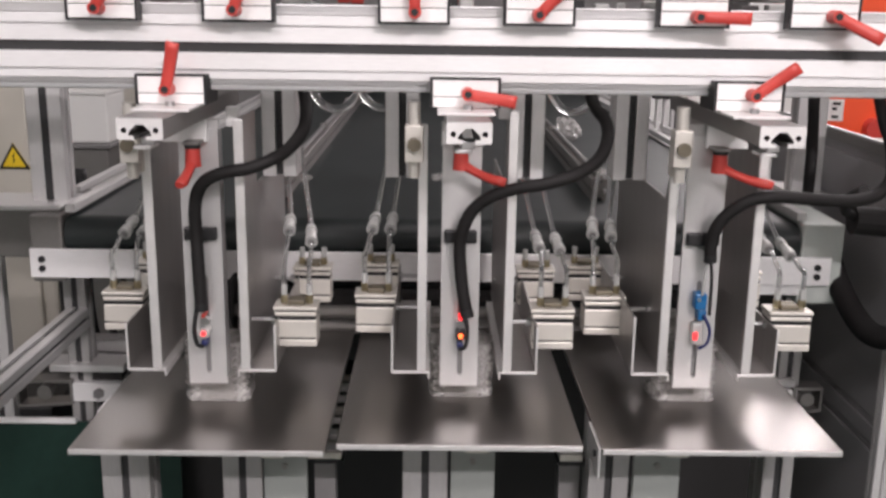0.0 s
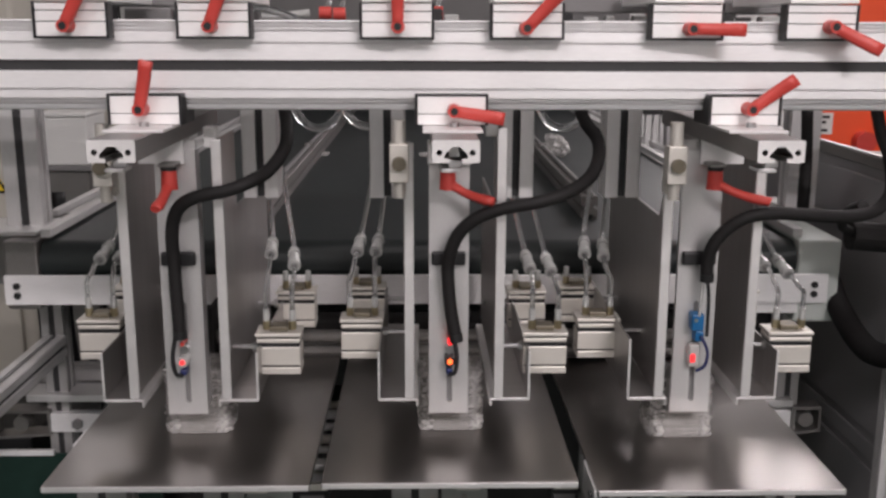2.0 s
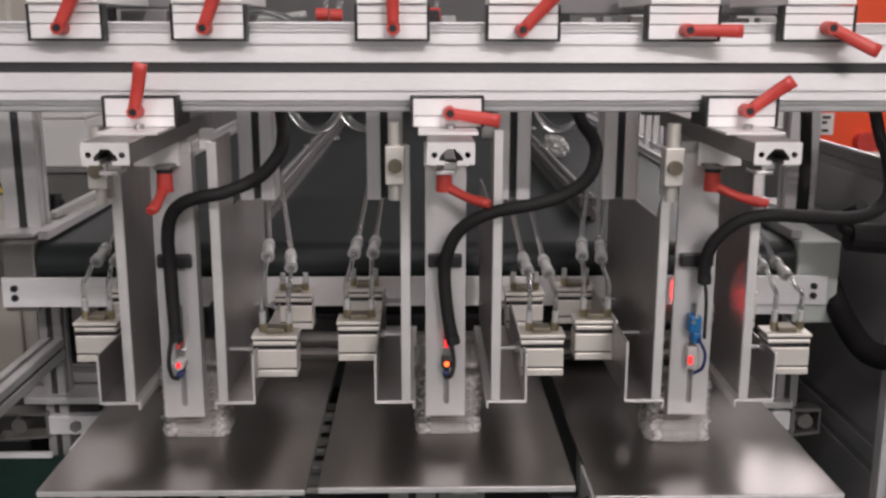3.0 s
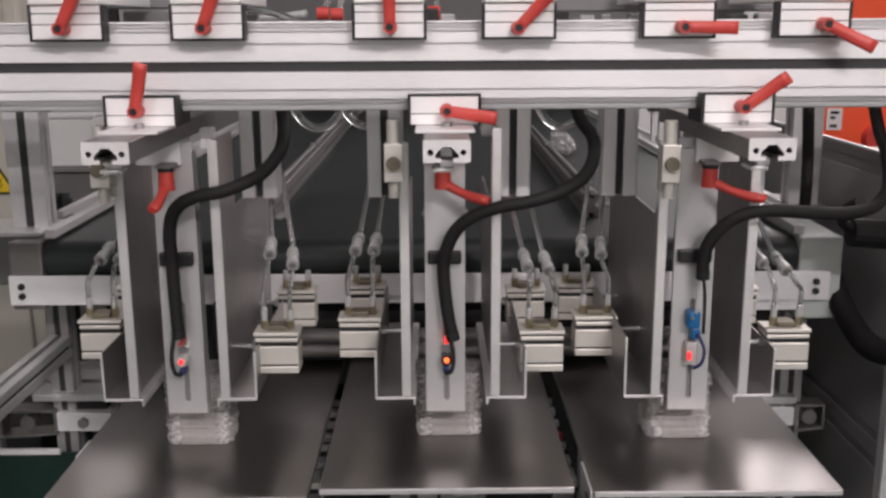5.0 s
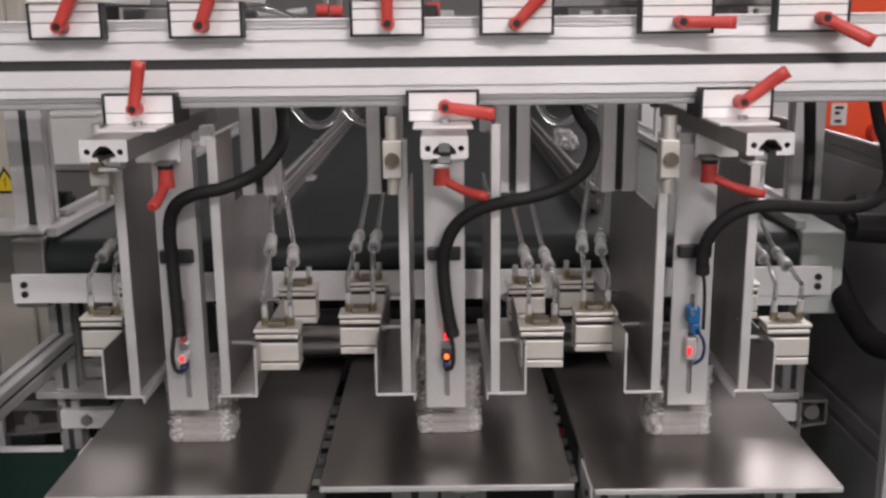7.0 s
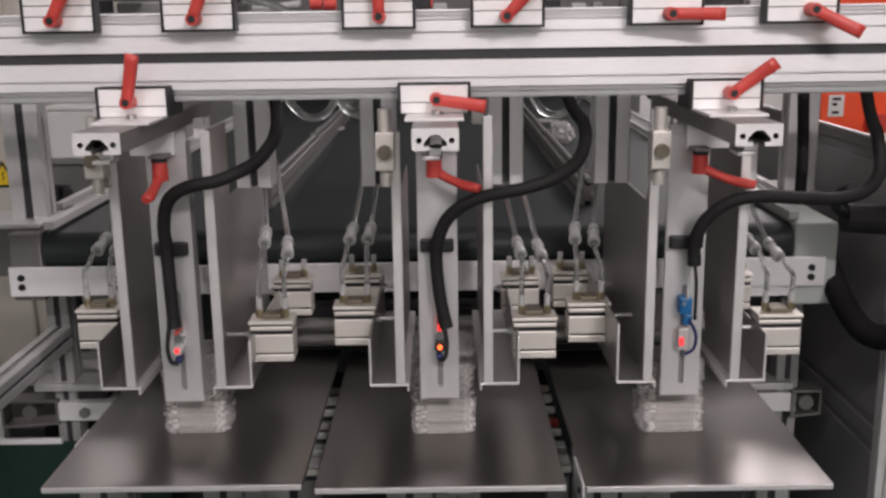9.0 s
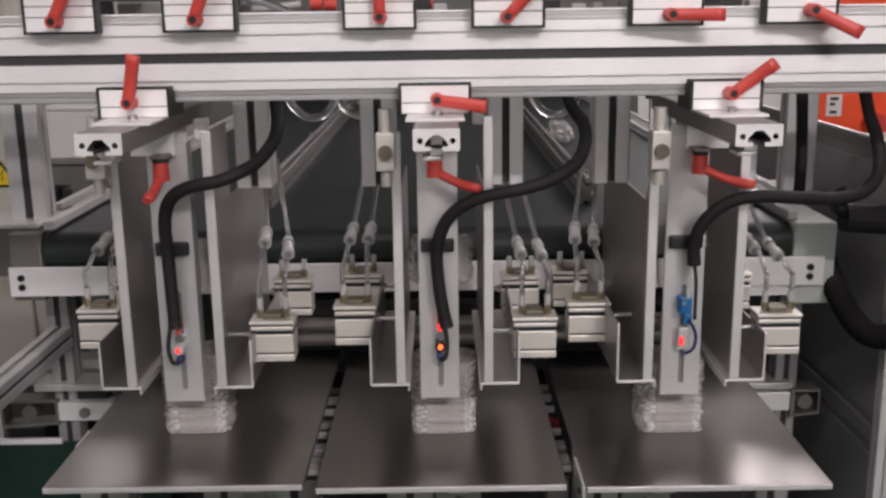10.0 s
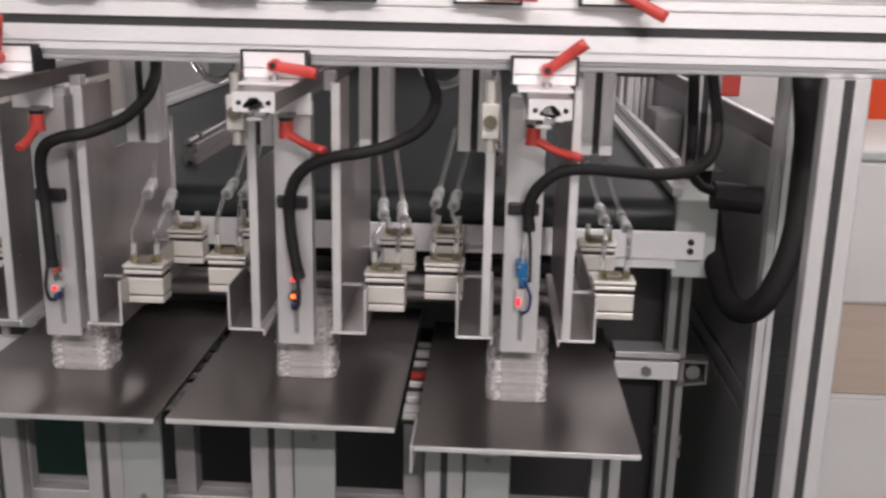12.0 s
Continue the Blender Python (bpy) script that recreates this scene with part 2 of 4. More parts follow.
def new_box(*a):
    return box(bmesh.new(), *a)


def new_cyl(*a, **k):
    return cyl(bmesh.new(), *a, **k)


# ---------------------------------------------------------------- the hall
def hall():
    solid("floor", new_box(-5, 6, -3.5, 7, -0.1, 0), FLOOR, "dark green painted workshop floor", "floor", kind="structure")
    solid("ceiling", new_box(-5, 6, -3.5, 7, 3.3, 3.4), CEIL, "pale grey hall ceiling", "ceiling", kind="structure")
    for name, b in (("wall_north", (-5, 6, 7, 7.15, 0, 3.3)), ("wall_south", (-5, 6, -3.65, -3.5, 0, 3.3)),
                    ("wall_west", (-5.15, -5, -3.5, 7, 0, 3.3)), ("wall_east", (6, 6.15, -3.5, 7, 0, 3.3))):
        solid(name, new_box(*b), WALL, "plain off-white hall wall", "wall", kind="structure")
    for x, y, watts in TUBES:
        lamp = thing("ceiling_lamp", (x, y, 3.2), "white batten lamp with a lit tube", "lamp", "ceiling lamps")
        part("housing", new_box(x - 0.62, x + 0.62, y - 0.06, y + 0.06, 3.23, 3.3, 0.005), WHITEP, lamp)
        part("tube", new_cyl((x - 0.6, y, 3.205), (x + 0.6, y, 3.205), 0.014), GLOWTUBE, lamp)


hall()


# ---------------------------------------------------------------- machine frame
def frame_parts():
    # the long front rail
    rail = thing("front_rail", (0.03, 0.885, 1.277), "long bright aluminium extrusion with a dark centre slot", "rail", kind="structure")
    outline = slotted(0.040, 0.080, (0,), (0,), slot=0.0095, groove=(-0.021, 0.020, -0.0335, -0.0300, 0.0310, 0.0345, 0.0375))
    outline = [(y + 0.6 * max(0.0, -0.0285 - z) if y < -0.012 else y, z) for y, z in outline]
    part("extrusion", extrude(outline, [ring(0, 0.02, 0.0034), ring(0, -0.02, 0.0034)], 1.42, Matrix.Translation((-0.72, 0.885, 1.3165)) @ X_AXIS), ALU, rail)
    part("slot_shade", new_box(-0.72, 0.70, 0.868, 0.871, 1.3115, 1.3215), SLOT, rail)
    # a second rail, further back
    bar = thing("rear_rail", (0.03, 1.06, 1.310), "grey aluminium extrusion across the machine", "rail", kind="structure")
    part("extrusion", extrude(slotted(0.04, 0.04), [], 1.42, Matrix.Translation((-0.72, 1.06, 1.330)) @ X_AXIS), COLUMN, bar)
    # corner posts
    for x, y in ((0.6155, 0.8745), (-0.700, 0.885), (-0.700, 1.50)):
        top = 1.2765 if y < 1 else 1.36
        post = thing("frame_post", (x, y, 0), "upright aluminium extrusion of the machine frame", "post", "frame posts", kind="structure")
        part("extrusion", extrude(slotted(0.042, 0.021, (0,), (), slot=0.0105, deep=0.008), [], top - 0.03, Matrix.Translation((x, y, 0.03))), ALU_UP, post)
        part("foot", new_cyl((x, y, 0), (x, y, 0.03), 0.03, 0.02), BLACK, post)
        for s in (-1, 1):
            part("slot_shade", new_box(x - 0.0050, x + 0.0050, y + s * 0.0080 - 0.001, y + s * 0.0080 + 0.001, 0.031, top - 0.001), SLOT, post)
    # low side rails and cross rails
    for x, z, y0, y1 in ((-0.484, 0.914, 0.93, 1.290),):
        side = thing("side_rail", (x, 1.1, z - 0.02), "low aluminium side rail of the machine frame", "rail", "side rails", kind="structure")
        part("extrusion", extrude(slotted(0.030, 0.030, slot=0.007, lip=0.002, cave=0.012, deep=0.008), [], y1 - y0, Matrix.Translation((x, y0, z)) @ Y_AXIS), ALU_UP, side)
        part("slot_shade", new_box(x + 0.0085, x + 0.0100, y0, y1, z - 0.004, z + 0.004), SLOT, side)
        part("slot_shade", new_box(x - 0.004, x + 0.004, y0, y1, z + 0.0085, z + 0.0100), SLOT, side)
    for y, z, x0, x1 in ((1.375, 0.835, -0.57, -0.425), (0.99, 0.715, -0.45, 0.64), (1.42, 0.62, -0.465, 0.60)):
        cross = thing("cross_rail", (0.1, y, z - 0.02), "aluminium cross rail under the lift tables", "rail", "cross rails", kind="structure")
        part("extrusion", extrude(slotted(0.04, 0.04), [], x1 - x0, Matrix.Translation((x0, y, z)) @ X_AXIS), COLUMN, cross)
    # added sheet in the floor's colour: stands for the dark floor and hides the legs
    panel = thing("floor_backdrop", (-0.5, 1.30, 0.0), "added dark sheet in floor colour under a bright top strip", "panel", kind="structure")
    part("sheet", new_box(-0.66, -0.35, 1.296, 1.300, 0.0, 0.7488), FLOOR, panel)
    part("top_strip", new_box(-0.66, -0.50, 1.288, 1.2955, 0.749, 0.757, 0.001), ALU, panel)
    # bolted bars with open end brackets, left and right behind the tables
    for x0, x1, xe, zs in ((-0.507, -0.428, -0.590, 0.826), (0.468, 0.566, 0.609, 0.8135)):
        bar = thing("bolted_bar", ((x0 + x1) / 2, 1.31, 0.77), "short aluminium bar with a hex bolt and wire bracket", "bar", "bolted bars")
        part("bar", new_box(x0, x1, 1.305, 1.345, 0.778, 0.806, 0.001), ALU, bar)
        part("cover_strip", new_box(x0 - 0.03 * (xe < x0), x1, 1.300, 1.350, zs, zs + 0.010, 0.001), ALU_UP, bar)
        part("strip_stay", new_box(x0 + 0.01, x1 - 0.01, 1.320, 1.345, 0.8062, zs - 0.0002), CHARCOAL, bar)
        xm = (x0 + x1) / 2
        part("bolt", new_cyl((xm, 1.298, 0.792), (xm, 1.305, 0.792), 0.008, n=6), GREYDARK, bar)
        lo, hi = (xe, x0) if xe < x0 else (x1, xe)
        part("bracket", extrude([(lo, 0.769), (hi, 0.774), (hi, 0.812), (lo, 0.812)], [[(lo + 0.004, 0.773), (hi - 0.003, 0.778), (hi - 0.003, 0.808), (lo + 0.004, 0.808)]], 0.03,
                                Matrix.Translation((0, 1.302, 0)) @ Y_AXIS), ARM, bar)
        part("bearing", new_cyl((((lo + hi) / 2), 1.303, 0.792), ((lo + hi) / 2, 1.325, 0.792), 0.011), ARM, bar)


frame_parts()


# ---------------------------------------------------------------- conveyor
def conveyor():
    conv = thing("belt_conveyor", (0.03, 1.9, 0.0), "wide dark green belt conveyor on an aluminium frame", "conveyor")
    # belt: an upper run that turns over the front roller
    bm = bmesh.new()
    z, r, y0, y1 = 1.045, 0.027, 1.262, 3.4
    line = [(y1, z + r), (y0, z + r)] + [(y0 - r * math.sin(a), z + r * math.cos(a)) for a in (math.pi * k / 10 for k in range(1, 10))] + [(y0, z - r), (y1, z - r)]
    rows = [[bm.verts.new((x, y, zz)) for y, zz in line] for x in (-0.475, 0.528)]
    for i in range(len(line) - 1):
        f = bm.faces.new((rows[0][i], rows[1][i], rows[1][i + 1], rows[0][i + 1]))
        f.smooth = True
    part("belt", bm, BELT, conv)
    part("bed", new_box(-0.47, 0.523, 1.29, 3.38, z - 0.02, z + 0.02), GREYDARK, conv)
    part("front_roller", new_cyl((-0.474, y0, z), (0.527, y0, z), 0.0255, n=24), CHROME, conv)
    part("fascia", new_box(-0.522, 0.571, 1.229, 1.234, 0.990, 1.030, 0.001), ALU, conv, "plain aluminium front strip")
    for x in (-0.505, 0.552):
        for zz in (1.003, 1.016):
            part("screw", new_cyl((x, 1.226, zz), (x, 1.229, zz), 0.0045), BLACK, conv)
    for x0, x1 in ((-0.522, -0.478), (0.530, 0.588)):
        part("end_box", new_box(x0, x1, 1.236, 1.44, 0.962 if x0 > 0 else 0.982, 1.075, 0.003), GREYBOX if x0 > 0 else ARM, conv, "painted bearing box")
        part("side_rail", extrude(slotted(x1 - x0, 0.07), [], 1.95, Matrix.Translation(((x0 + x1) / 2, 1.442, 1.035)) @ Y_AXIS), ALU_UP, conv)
        xg = -0.470 if x0 < 0 else 0.532
        part("guard_strip", new_box(xg - 0.007, xg + 0.007, 1.25, 3.3, 1.0765, 1.088, 0.001), ALU_UP, conv)
        part("outer_strip", new_box(x0 + 0.004 if x0 < 0 else x1 - 0.016, x0 + 0.016 if x0 < 0 else x1 - 0.004, 1.40, 3.3, 1.0765, 1.086, 0.001), ALU_UP, conv)
    part("motor_bracket", new_box(0.45, 0.535, 1.236, 1.239, 0.975, 0.989), ALU, conv)
    for x in (-0.497, 0.561):
        for y in (1.33, 1.62, 2.6):
            leg = part("leg", extrude(slotted(0.032, 0.032), [], 0.95, Matrix.Translation((x, y, 0.03))), COLUMN, conv)
            part("slot_shade", new_box(x - 0.0046, x + 0.0046, y - 0.0135, y - 0.0115, 0.031, 0.979), SLOT, leg)
            part("foot", new_cyl((x, y, 0), (x, y, 0.03), 0.028, 0.02), BLACK, leg)
    for y, zz, r in ((1.20, 0.955, 0.009), (1.22, 0.93, 0.012), (1.27, 0.95, 0.02)):
        part("return_roller", new_cyl((-0.24, y, zz), (0.385, y, zz), r), ARM if r < 0.015 else CHARCOAL, conv)
    for x in (-0.245, 0.386):
        part("roller_bracket", new_box(x, x + 0.004, 1.18, 1.30, 0.915, 1.0), CHARCOAL, conv)
    part("brace", new_cyl((-0.497, 1.345, 0.70), (-0.497, 1.60, 0.96), 0.006), BLACK, conv)


conveyor()


# ---------------------------------------------------------------- levers and clamp blocks
def lever(bm_parent, at, angle, out=0.016, length=0.044, dip=0.0):
    """A red clamping lever on a pivot along y, its arm at the angle (degrees) in the x-z plane."""
    x, y, z = at
    part_bm = new_cyl((x, y + out, z), (x, y, z), 0.0062, 0.0055, n=20)
    a = radians(angle)
    bm = part_bm
    d = Vector((math.cos(a), 0, math.sin(a)))
    n = Vector((-math.sin(a), 0, math.cos(a)))
    steps = 6
    rings = []
    for k in range(steps + 1):
        s = k / steps
        c = Vector((x, y + 0.004 - 0.008 * s * s - dip * s, z)) + d * (length * s)
        w, h = 0.0050 + 0.0009 * s, 0.0042 - 0.0006 * s
        # a rounded rectangle, so the arm ends blunt and has flat faces
        sq = lambda v: math.copysign(abs(v) ** 0.45, v)
        rings.append([bm.verts.new(c + n * (w * sq(math.cos(t))) + Vector((0, 1, 0)) * (h * sq(math.sin(t)))) for t in (2 * math.pi * (j + 0.5) / 10 for j in range(10))])
    for p, q in zip(rings, rings[1:]):
        for j in range(10):
            f = bm.faces.new((p[j], p[(j + 1) % 10], q[(j + 1) % 10], q[j]))
            f.smooth = True
    bm.faces.new(rings[0][::-1])
    bm.faces.new(rings[-1])
    bmesh.ops.recalc_face_normals(bm, faces=bm.faces)
    lev = part("clamping_lever", bm, RED, bm_parent, "red plastic clamping lever")
    part("lever_screw", new_cyl((x, y - 0.0006, z), (x, y + 0.003, z), 0.0034, n=12), BLACK, lev)
    part("threaded_stud", new_cyl((x, y + out, z), (x, y + out + 0.006, z), 0.003, n=12), CHROME, lev)


def hanging_lever(parent, at, arm):
    """A red clamping lever screwed up into an arm from below: an upright hub at the place given, its handle along arm."""
    x, y, z = at
    bm = new_cyl((x, y, z - 0.0105), (x, y, z + 0.008), 0.0082, 0.0072, n=20)
    a, d = Vector((x, y, z - 0.004)), Vector(arm)
    side = d.cross(Vector((0, 0, 1))).normalized()
    up = side.cross(d).normalized()
    rings = []
    for k in range(7):
        t = k / 6
        c = a + d * t + Vector((0, 0, -0.003 * math.sin(math.pi * t)))
        w = (0.0062 - 0.0012 * math.sin(math.pi * min(1, t * 1.3))) * (0.8 if k == 6 else 1)
        rings.append([bm.verts.new(c + side * (w * math.cos(q)) + up * (w * 0.85 * math.sin(q))) for q in (2 * math.pi * j / 10 for j in range(10))])
    for p, q in zip(rings, rings[1:]):
        for j in range(10):
            f = bm.faces.new((p[j], p[(j + 1) % 10], q[(j + 1) % 10], q[j]))
            f.smooth = True
    bm.faces.new(rings[0][::-1])
    bm.faces.new(rings[-1])
    bmesh.ops.recalc_face_normals(bm, faces=bm.faces)
    lev = part("clamping_lever", bm, RED, parent, "red plastic clamping lever")
    part("washer", new_cyl((x, y, z + 0.008), (x, y, z + 0.0118), 0.0078, n=16), BLACK, lev)


def clamp_block(x, z0, angle, pivot, upper):
    label = "bright aluminium slide block with red clamping lever above the rail" if upper else "bright aluminium slide block with red clamping lever below the rail"
    c = thing("clamp_block", (x, 0.86, z0), label, "clamp", "upper clamp blocks" if upper else "lower clamp blocks")
    h = 0.030 if upper else 0.026
    w, yb = 0.061, 0.8645
    px, pz = pivot
    # the block: front face in strips, with fine grooves between them
    cuts = (0, 0.013, 0.0225, h) if upper else (0, 0.010, h)
    for a, b in zip(cuts, cuts[1:]):
        part("face_strip", new_box(x - w / 2, x + w / 2, 0.850, yb - 0.001, z0 + a + 0.0005, z0 + b - 0.0004, 0.0005), BLOCK, c)
    # dark core puts the shade of the grooves into colour
    part("core", new_box(x - w / 2 + 0.001, x + w / 2 - 0.001, 0.8515, yb - 0.0004, z0 + 0.0008, z0 + h - 0.0012), SLOT, c)
    for s in (-1, 1):
        xe = x + s * (w / 2 + 0.0012)
        part("end_cap", new_box(xe - 0.0012, xe + 0.0012, 0.8492, 0.8990 if not upper else yb, z0 - 0.0016 if upper else z0, z0 + h + (0 if upper else 0.0016), 0.0003), BLACK, c)
    part("seal_strip", new_box(x - w / 2, x + w / 2, 0.8495, yb, z0 - 0.0016, z0 + 0.0002) if upper else
         new_box(x - w / 2, x + w / 2, 0.8495, yb, z0 + h - 0.0002, z0 + h + 0.0016), BLACK, c)
    if upper:
        top = z0 + h
        part("top_plate", new_box(x - w / 2, x + w / 2, 0.846, 0.90, top + 0.0006, top + 0.018, 0.0008), BLOCK, c)
        for dx in (-0.021, 0.002, 0.02):
            part("bolt", new_cyl((x + dx, 0.862, top + 0.018), (x + dx, 0.862, top + 0.026), 0.0028, n=10), CHROME, c)
        part("carrier", new_box(x - 0.02, x + 0.02, 0.90, 1.05, top + 0.001, top + 0.016, 0.001), ALU, c)
    else:
        part("body", new_box(x - w / 2, x + w / 2, 0.8652, 0.899, z0 + 0.001, z0 + 0.0125, 0.0005), BLOCK, c)
        part("adapter_plate", new_box(x - 0.026, x + 0.026, 0.808, 0.90, z0 - 0.0028, z0 - 0.0002, 0.0005), ALU_CUT, c, "pale adapter plate")
        part("bolt", new_cyl((x + 0.002, 0.838, z0 - 0.001), (x + 0.002, 0.838, z0 + 0.004), 0.0045, n=12), CHROME, c)
    lever(c, (px, 0.834, pz), angle)


for x, a, p in ((-0.279, 60, (-0.281, 1.351)), (-0.155, 67, (-0.157, 1.351)), (0.0055, 90, (0.0065, 1.351)), (0.1205, 47, (0.119, 1.350)),
                (0.262, -1, (0.264, 1.350)), (0.382, -27, (0.389, 1.352))):
    clamp_block(x, 1.3415, a, p, True)
for x, a, p in ((-0.2195, 76, (-0.221, 1.279)), (0.054, -8, (0.056, 1.278)), (0.319, 38, (0.321, 1.280))):
    clamp_block(x, 1.2645, a, p, False)


# ---------------------------------------------------------------- stacking stations
STATIONS = (
    # arm centre, post centre, guides (left, right), their tops, lever hub and handle, bracket from x to x, stack centre
    dict(arm=-0.223, post=-0.2155, left=-0.2635, right=-0.1705, ltop=1.223, rtop=1.245, lever=(-0.216, (-0.006, -0.034, -0.020)), bracket=(-0.249, -0.205), stack=-0.214),
    dict(arm=0.055, post=0.0545, left=0.0145, right=0.1050, ltop=1.242, rtop=1.256, lever=(0.0525, (0.044, -0.018, -0.016)), bracket=(0.033, 0.077), stack=0.058),
    dict(arm=0.321, post=0.3075, left=0.2690, right=0.3585, ltop=1.209, rtop=1.268, lever=(0.313, (0.050, -0.018, -0.016)), bracket=(0.3025, 0.345), stack=0.3085),
)


def slot_hole(x, z0, z1, r):
    n = 6
    return [(x + r * math.cos(math.pi * k / n), z1 + r * math.sin(math.pi * k / n)) for k in range(n + 1)] + [(x - r * math.cos(math.pi * k / n), z0 - r * math.sin(math.pi * k / n)) for k in range(n + 1)]


def support_arm(s):
    x = s["arm"]
    arm = thing("support_arm", (x, 0.9, 1.243), "short aluminium extrusion arm with an open slotted end", "arm", "support arms")
    w, h, z = 0.039, 0.0185, 1.2524
    outline = slotted(w, h, (0,), (), slot=0.010, lip=0.0035, cave=0.019, deep=0.013, bottom_only=True)
    bm = extrude(outline, [ring(-0.0135, -0.001, 0.0025), ring(0.0135, -0.001, 0.0025)], 0.33, Matrix.Translation((x, 0.757, z)) @ Y_AXIS)
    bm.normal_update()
    # sawn end faces stay bright; the rest takes the shaded tone
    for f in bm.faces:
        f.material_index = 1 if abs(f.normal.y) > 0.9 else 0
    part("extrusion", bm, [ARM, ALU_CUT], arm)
    part("slot_nut", new_box(x - 0.006, x + 0.006, 0.778, 0.80, z - 0.0165, z - 0.0095, 0.001), CHROME, arm)
    part("nut_plate", new_box(x - 0.012, x + 0.004, 0.775, 0.80, z - 0.020, z - 0.0165, 0.001), ALU_CUT, arm)


def stop_post(s):
    """The flat bar in front of a stack, with its bracket, lever, sensor and cable clip."""
    x = s["post"]
    post = thing("stop_post", (x, 0.934, 0.957), "flat satin aluminium stop bar with a slot and sensor", "bar", "stop bars")
    w = 0.0405
    z0, z1 = 0.957, 1.232
    part("bar", extrude([(x - w / 2, z0), (x + w / 2, z0), (x + w / 2, z1), (x - w / 2, z1)], [slot_hole(x + 0.001, 0.972, 1.075, 0.0028)], 0.004,
                        Matrix.Translation((0, 0.930, 0)) @ Y_AXIS), POST, post)
    part("flange", new_box(x + w / 2 - 0.0035, x + w / 2, 0.9345, 0.950, z0 + 0.006, z1, 0.0005), POST, post)
    part("backing", new_box(x - 0.007, x + 0.007, 0.9345, 0.937, 0.968, 1.08), GREYDARK, post)
    lo, hi = s["bracket"]
    part("bracket", new_box(lo, hi, 0.923, 0.9275, 1.2195, 1.2430, 0.0006), BLOCK, post, "bright angle bracket under the arm")
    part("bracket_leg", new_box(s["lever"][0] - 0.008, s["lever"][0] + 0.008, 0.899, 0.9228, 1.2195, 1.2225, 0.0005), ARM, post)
    part("bracket_web", new_box(x - w / 2, x + w / 2, 0.934, 0.938, 1.19, 1.2425, 0.0006), POST, post)
    lx, way = s["lever"]
    hanging_lever(post, (lx, 0.908, 1.2075), way)
    part("cable_clip", new_box(x - 0.0175, x + 0.0165, 0.922, 0.9295, 1.117, 1.131, 0.002), BLACK, post, "black hose clip")


def sensor(s, kind):
    x = s["post"]
    eye = thing("photo_sensor", (x, 0.925, 1.0), "small photoelectric sensor with a red indicator on the stop bar", "sensor", "sensors")
    if kind == 2:
        part("amplifier", new_box(x - 0.0065, x + 0.006, 0.914, 0.9295, 1.050, 1.068, 0.0020), BLUE, eye, "blue plastic sensor housing")
        part("housing_foot", new_box(x - 0.002, x + 0.007, 0.916, 0.9295, 1.038, 1.0498, 0.0015), BLUE, eye)
        part("clamp_screw", new_cyl((x - 0.003, 0.912, 1.062), (x - 0.003, 0.914, 1.062), 0.0020, n=10), CHROME, eye)
        part("body", new_box(x - 0.006, x + 0.005, 0.919, 0.9295, 1.010, 1.034, 0.0015), CONN, eye)
        part("indicator", new_box(x - 0.0052, x - 0.0005, 0.9165, 0.9195, 1.016, 1.0245, 0.001), LED, eye)
        part("wire", tube(bmesh.new(), [(x + 0.003, 0.914, 1.045), (x + 0.010, 0.912, 1.03), (x + 0.009, 0.914, 1.014), (x + 0.002, 0.919, 1.006)], 0.0017), NAVY, eye)
        part("wire", tube(bmesh.new(), [(x, 0.914, 1.066), (x + 0.001, 0.913, 1.085), (x + 0.003, 0.912, 1.105)], 0.0014), CONN, eye)
        part("wire", tube(bmesh.new(), [(x + 0.009, 0.914, 1.045), (x + 0.008, 0.912, 1.085), (x + 0.005, 0.912, 1.108)], 0.0018), BLACK, eye)
    else:
        part("body", new_cyl((x + 0.001, 0.913, 1.019), (x + 0.001, 0.9295, 1.019), 0.0055), CONN if kind == 0 else BLACK, eye)
        part("indicator", new_cyl((x + 0.001, 0.9105, 1.0195), (x + 0.001, 0.9128, 1.0195), 0.0025), LED if kind == 0 else LEDO, eye)
        part("upper_indicator", new_cyl((x + 0.001, 0.9145, 1.038), (x + 0.001, 0.9295, 1.038), 0.0023), LED if kind == 1 else RED, eye)
        part("lock_nut", new_cyl((x + 0.001, 0.922, 1.029), (x + 0.001, 0.9295, 1.029), 0.005, n=6), CHROME, eye)
        part("boot", new_box(x - 0.003, x + 0.004, 0.915, 0.928, 1.004, 1.011, 0.002), NAVY, eye, "navy cable boot")
        side = -1 if kind == 0 else 1
        part("wire", tube(bmesh.new(), [(x + side * 0.004, 0.913, 1.05), (x + side * 0.008, 0.911, 1.025), (x + side * 0.006, 0.912, 1.008), (x, 0.916, 1.004)], 0.0022), BLACK, eye)


